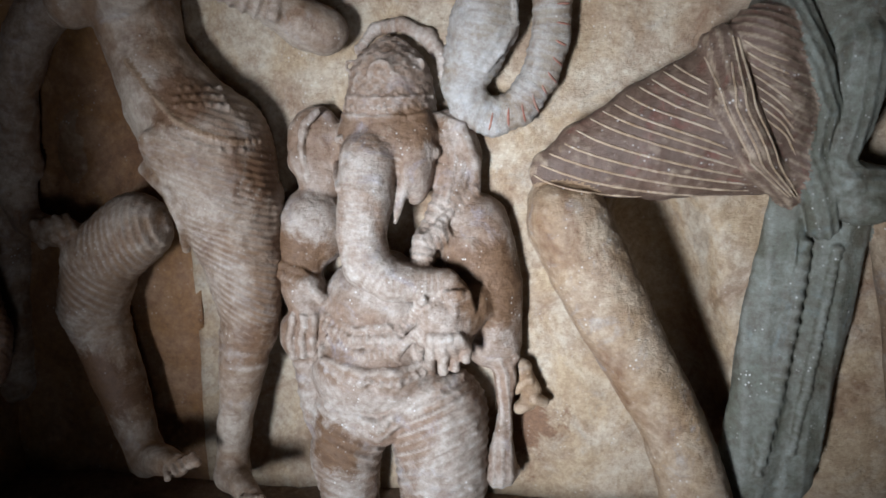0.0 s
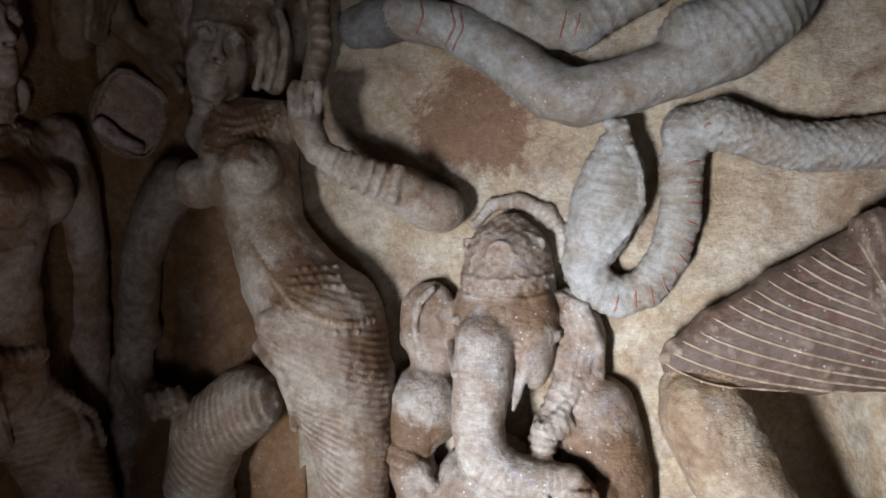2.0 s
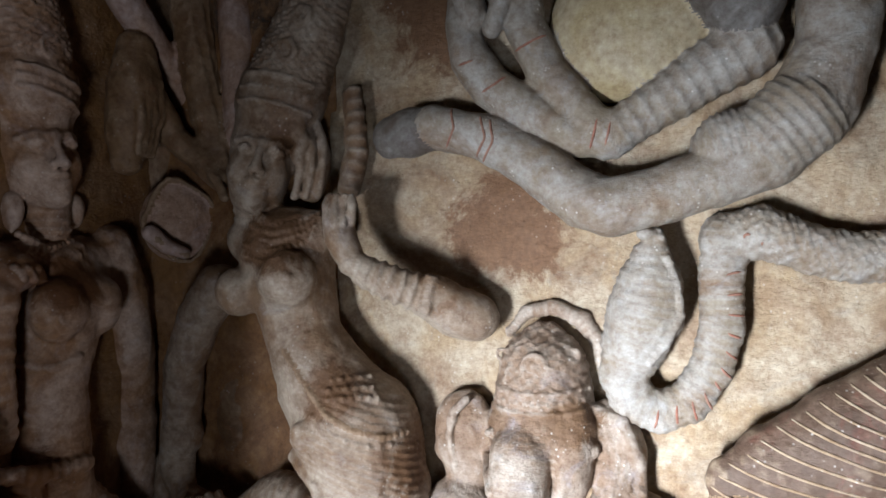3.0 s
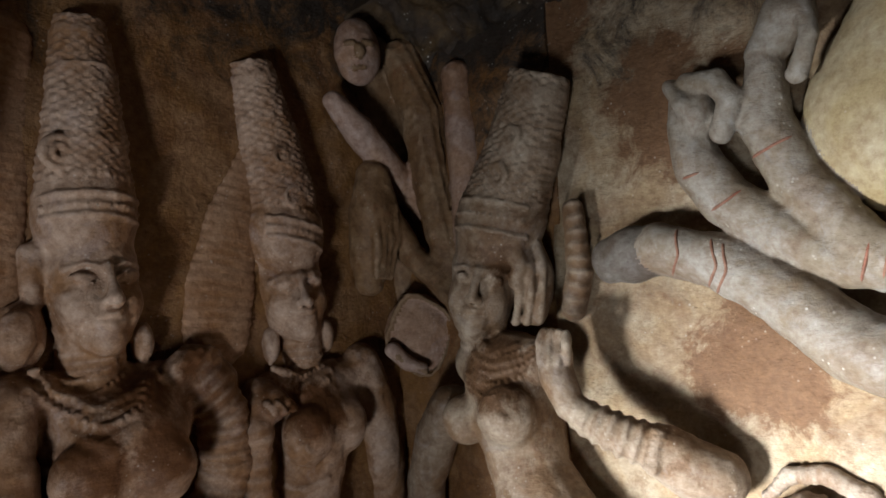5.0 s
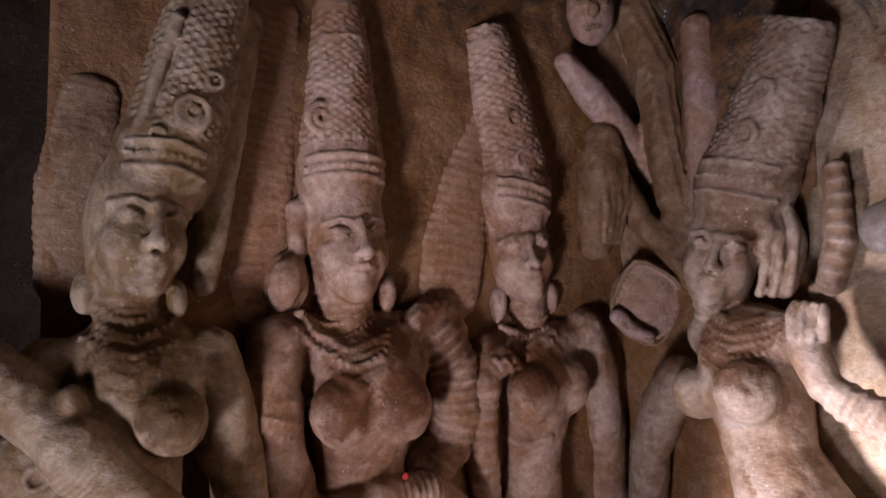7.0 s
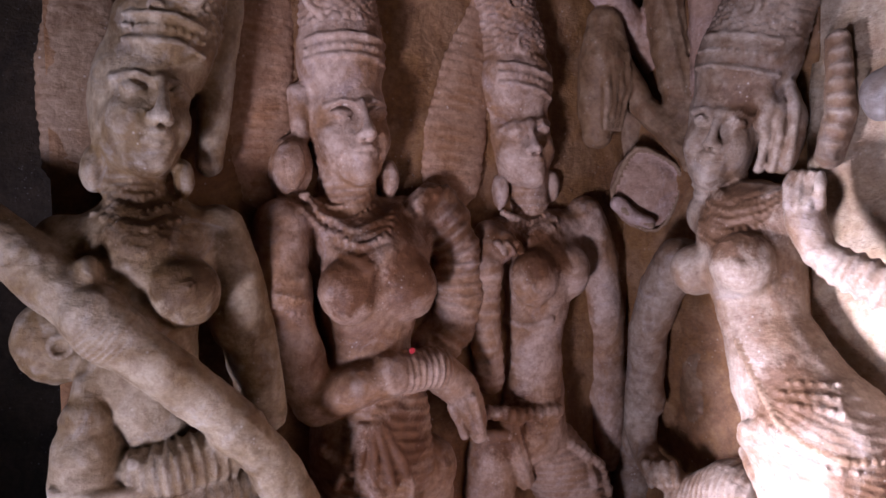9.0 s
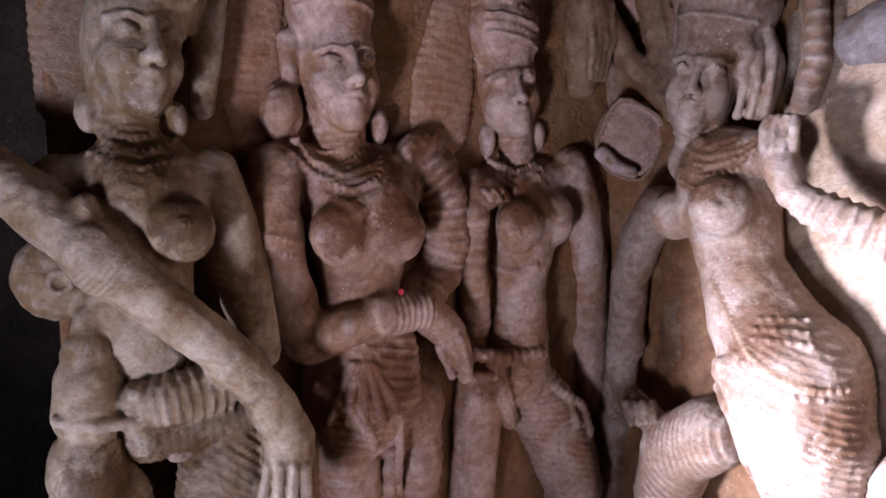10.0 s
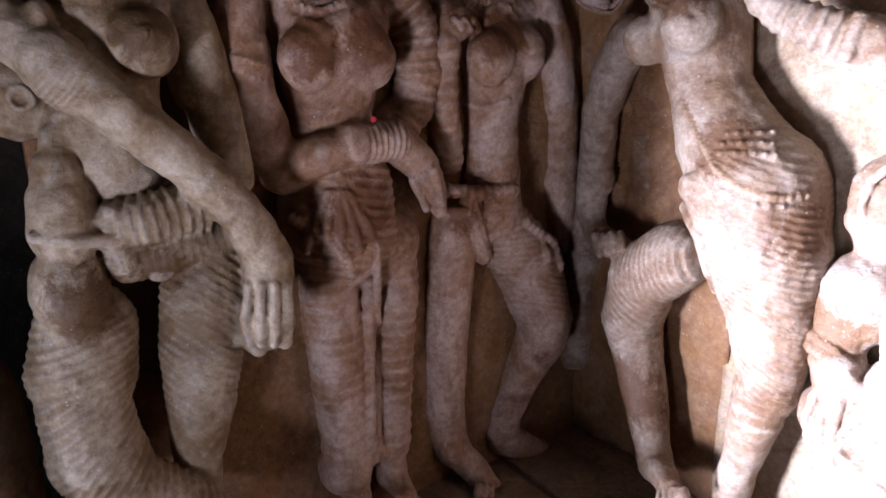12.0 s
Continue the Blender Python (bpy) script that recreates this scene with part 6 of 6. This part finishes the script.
def build_flying_attendant_carving():
    s = Carving('flying_attendant_carving', 0, 0.005)
    s.tube('brown', (-1.200, 0.072, 2.605, 0.090), (-1.200, 0.148, 2.332, 0.116), (-1.200, 0.223, 1.935, 0.100), (-1.200, 0.198, 1.738, 0.066), flat=0.6)
    s.ball('rose', (-1.110, -0.062, 2.584), 0.067, 0.091, 0.050)
    s.ball('brown', (-1.066, -0.093, 2.568), 0.015, 0.021, 0.015, k=0.004)
    s.tube('brown', (-1.083, -0.117, 2.587, 0.009), (-1.073, -0.106, 2.587, 0.009), k=0.004)
    s.tube('brown', (-1.063, -0.082, 2.590, 0.009), (-1.061, -0.059, 2.592, 0.009), k=0.004)
    s.tube('brown', (-1.083, -0.098, 2.526, 0.007), (-1.071, -0.070, 2.530, 0.007), k=0.004)
    s.tube('brown', (-1.150, 0.126, 2.604, 0.066), (-1.160, 0.180, 2.465, 0.063), (-1.160, 0.272, 2.290, 0.051))
    s.tube('rose', (-1.110, -0.148, 2.437, 0.026), (-1.105, -0.071, 2.370, 0.042), (-1.110, 0.043, 2.280, 0.040), (-1.120, 0.138, 2.204, 0.035), (-1.130, 0.203, 2.096, 0.023))
    s.tube('brown', (-1.110, -0.028, 2.255, 0.042), (-1.120, -0.020, 2.159, 0.063), (-1.140, -0.013, 2.039, 0.058), (-1.150, -0.015, 1.979, 0.039))
    s.tube('brown', (-1.090, -0.025, 2.260, 0.027), (-1.100, 0.020, 2.150, 0.036), (-1.085, 0.080, 2.050, 0.036), (-1.010, 0.100, 1.980, 0.033), (-0.958, 0.100, 1.930, 0.027), k=0.008)
    for k in range(4):
        s.tube('brown', (-0.972 + 0.008 * k, 0.078, 1.948 - 0.006 * k, 0.010), (-0.942 + 0.006 * k, 0.074, 1.915 - 0.012 * k, 0.010), k=0.003)
    # folds of the cloth on the thigh
    for k in range(4):
        s.tube('brown', (-1.085 + 0.006 * k, -0.05 + 0.02 * k, 2.20 - 0.01 * k, 0.010), (-1.075, -0.045 + 0.022 * k, 2.08, 0.012), (-1.095, -0.035 + 0.016 * k, 1.99, 0.009), k=0.006)
    # the shield-shaped panel under the leg, facing out of the corner
    out, across = (0.70, -0.714, 0.0), (0.714, 0.70, 0.0)
    s.blob('rose', (-1.095, 0.110, 1.832), (across, out, (0, 0, 1)), (0.092, 0.04, 0.11), 0.02)
    rim = []
    for k in range(21):
        turn = 2 * math.pi * k / 20
        size = 0.102 * (1 - 0.16 * math.sin(2 * turn) ** 2)
        u, w = 0.9 * size * math.cos(turn + 0.3), 1.1 * size * math.sin(turn + 0.3)
        rim.append((-1.078 + 0.714 * u, 0.093 + 0.70 * u, 1.832 + w, 0.006))
    s.tube('brown', *rim, k=0.008)
    s.tube('rose', (-1.110, 0.025, 1.795, 0.020), (-1.078, 0.045, 1.762, 0.022), (-1.050, 0.075, 1.745, 0.016), k=0.006)
    s.tube('brown', (-1.085, 0.020, 1.778, 0.009), (-1.062, 0.050, 1.752, 0.010), (-1.040, 0.075, 1.738, 0.008), k=0.003)
    # hanging cloth and a plain strip of rock beside it
    s.tube('brown', (-1.110, 0.095, 2.600, 0.055), (-1.055, 0.115, 2.430, 0.058), (-1.040, 0.120, 2.260, 0.050), (-1.005, 0.120, 2.100, 0.042), (-0.968, 0.120, 1.970, 0.028), rib=(0.025, 0.003, 0.1, 1), k=0.02)
    s.tube('rose', (-0.945, 0.140, 2.520, 0.040), (-0.928, 0.140, 2.300, 0.045), (-0.932, 0.140, 2.050, 0.032), k=0.02)
    return tagged(s.build(), 'small flying attendant carved in stone high on the wall', 'carving')


def build_small_stand():
    s = Carving('small_stand', 1, 0.004)
    s.tube('pale', (0.117, 0.080, 0.823, 0.027), (0.126, 0.080, 0.785, 0.029), (0.127, 0.080, 0.700, 0.018), (0.123, 0.080, 0.621, 0.022), (0.115, 0.080, 0.541, 0.047), rib=(0.0216, 0.0023, 0.1, 1))
    s.tube('pale', (0.109, 0.080, 0.823, 0.032), (0.142, 0.080, 0.827, 0.021))
    return tagged(s.build(), 'slender fluted stone stand beside the elephant-headed statue', 'stand')


def build_little_figure_carving():
    s = Carving('little_figure_carving', 1, 0.004)
    s.ball('tan', (0.169, 0.105, 0.791), 0.023, 0.023, 0.023)
    s.tube('tan', (0.169, 0.105, 0.777, 0.019), (0.189, 0.105, 0.735, 0.023), (0.183, 0.105, 0.704, 0.019), (0.163, 0.095, 0.693, 0.016))
    s.tube('tan', (0.182, 0.087, 0.767, 0.012), (0.156, 0.095, 0.738, 0.011), k=0.004)
    s.tube('tan', (0.196, 0.086, 0.721, 0.013), (0.219, 0.105, 0.705, 0.012), k=0.004)
    return tagged(s.build(), 'tiny worn stone figure on the wall beside the stand', 'carving')


def build_ribbed_halo_broad():
    s = Carving('ribbed_halo', 0, 0.0045)
    s.tube('rust', (-1.200, -0.859, 2.446, 0.058), (-1.200, -0.879, 2.225, 0.073), (-1.200, -0.889, 1.992, 0.078), (-1.200, -0.888, 1.840, 0.059), rib=(0.0199, 0.0022), flat=0.3, k=0.01)
    return tagged(s.build(), 'ribbed stone halo behind the statue with the round earring', 'carving', group='ribbed halos behind the statues')


def build_ribbed_halo_narrow():
    s = Carving('ribbed_halo', 0, 0.0045)
    s.tube('rust', (-1.200, -0.340, 2.282, 0.028), (-1.200, -0.381, 2.129, 0.066), (-1.200, -0.415, 1.964, 0.085), (-1.200, -0.424, 1.869, 0.082), rib=(0.0235, 0.0026), flat=0.3, k=0.01)
    return tagged(s.build(), 'ribbed stone halo behind the slender statue', 'carving', group='ribbed halos behind the statues')


def build_ribbed_halo_plain():
    s = Carving('ribbed_halo', 0, 0.0045)
    s.tube('brown', (-1.200, -1.200, 2.224, 0.052), (-1.200, -1.225, 2.057, 0.063), (-1.200, -1.232, 1.891, 0.053), rib=(0.0178, 0.002), flat=0.3, k=0.01)
    return tagged(s.build(), 'weathered ribbed stone halo behind the long-armed statue', 'carving', group='ribbed halos behind the statues')


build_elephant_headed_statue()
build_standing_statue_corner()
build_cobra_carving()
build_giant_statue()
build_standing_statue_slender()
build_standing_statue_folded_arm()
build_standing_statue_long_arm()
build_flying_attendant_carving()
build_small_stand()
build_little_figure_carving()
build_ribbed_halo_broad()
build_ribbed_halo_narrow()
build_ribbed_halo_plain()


def red_flower(at):
    """A small fresh blossom: five cupped petals round a heart."""
    m = bpy.data.materials.new("red_petal")
    m.use_nodes = True
    b = m.node_tree.nodes["Principled BSDF"]
    b.inputs["Base Color"].default_value, b.inputs["Roughness"].default_value = (0.45, 0.02, 0.03, 1), 0.5
    top = tagged(new("red_flower"), "small fresh red blossom tucked on the statue's bangle", "flower")
    top.location = at
    petal = bmesh.new()
    bmesh.ops.create_uvsphere(petal, u_segments=10, v_segments=6, radius=1)
    for v in petal.verts:
        v.co = Vector((v.co.x * 0.004, v.co.y * 0.0035 + 0.0035, v.co.z * 0.0012 + v.co.y * 0.0012))
    me = bpy.data.meshes.new("petal")
    petal.to_mesh(me)
    me.materials.append(m)
    for k in range(5):
        o = new("petal", me)
        o.parent = top
        o.matrix_basis = pose(0, 0, 0, 0, 90, 0) @ pose(0, 0, 0, 0, 0, 72 * k)
    heart = bmesh.new()
    bmesh.ops.create_icosphere(heart, subdivisions=2, radius=0.0022)
    hm = bpy.data.meshes.new("heart")
    heart.to_mesh(hm)
    hm.materials.append(m)
    o = new("heart", hm)
    o.parent = top


red_flower((-1.040, -0.616, 1.489))


def rock_outcrop():
    s = Carving("rock_outcrop", 0, 0.012)
    s.tube("brown", (-1.24, -1.58, 0.36, 0.25), (-1.22, -1.55, 0.95, 0.20), (-1.25, -1.53, 1.25, 0.10))
    s.ball("brown", (-1.1, -1.62, 0.8), 0.12, 0.2, 0.1)
    return tagged(s.build(), "rough brown rock outcrop beside the long-armed statue", kind="structure")


rock_outcrop()
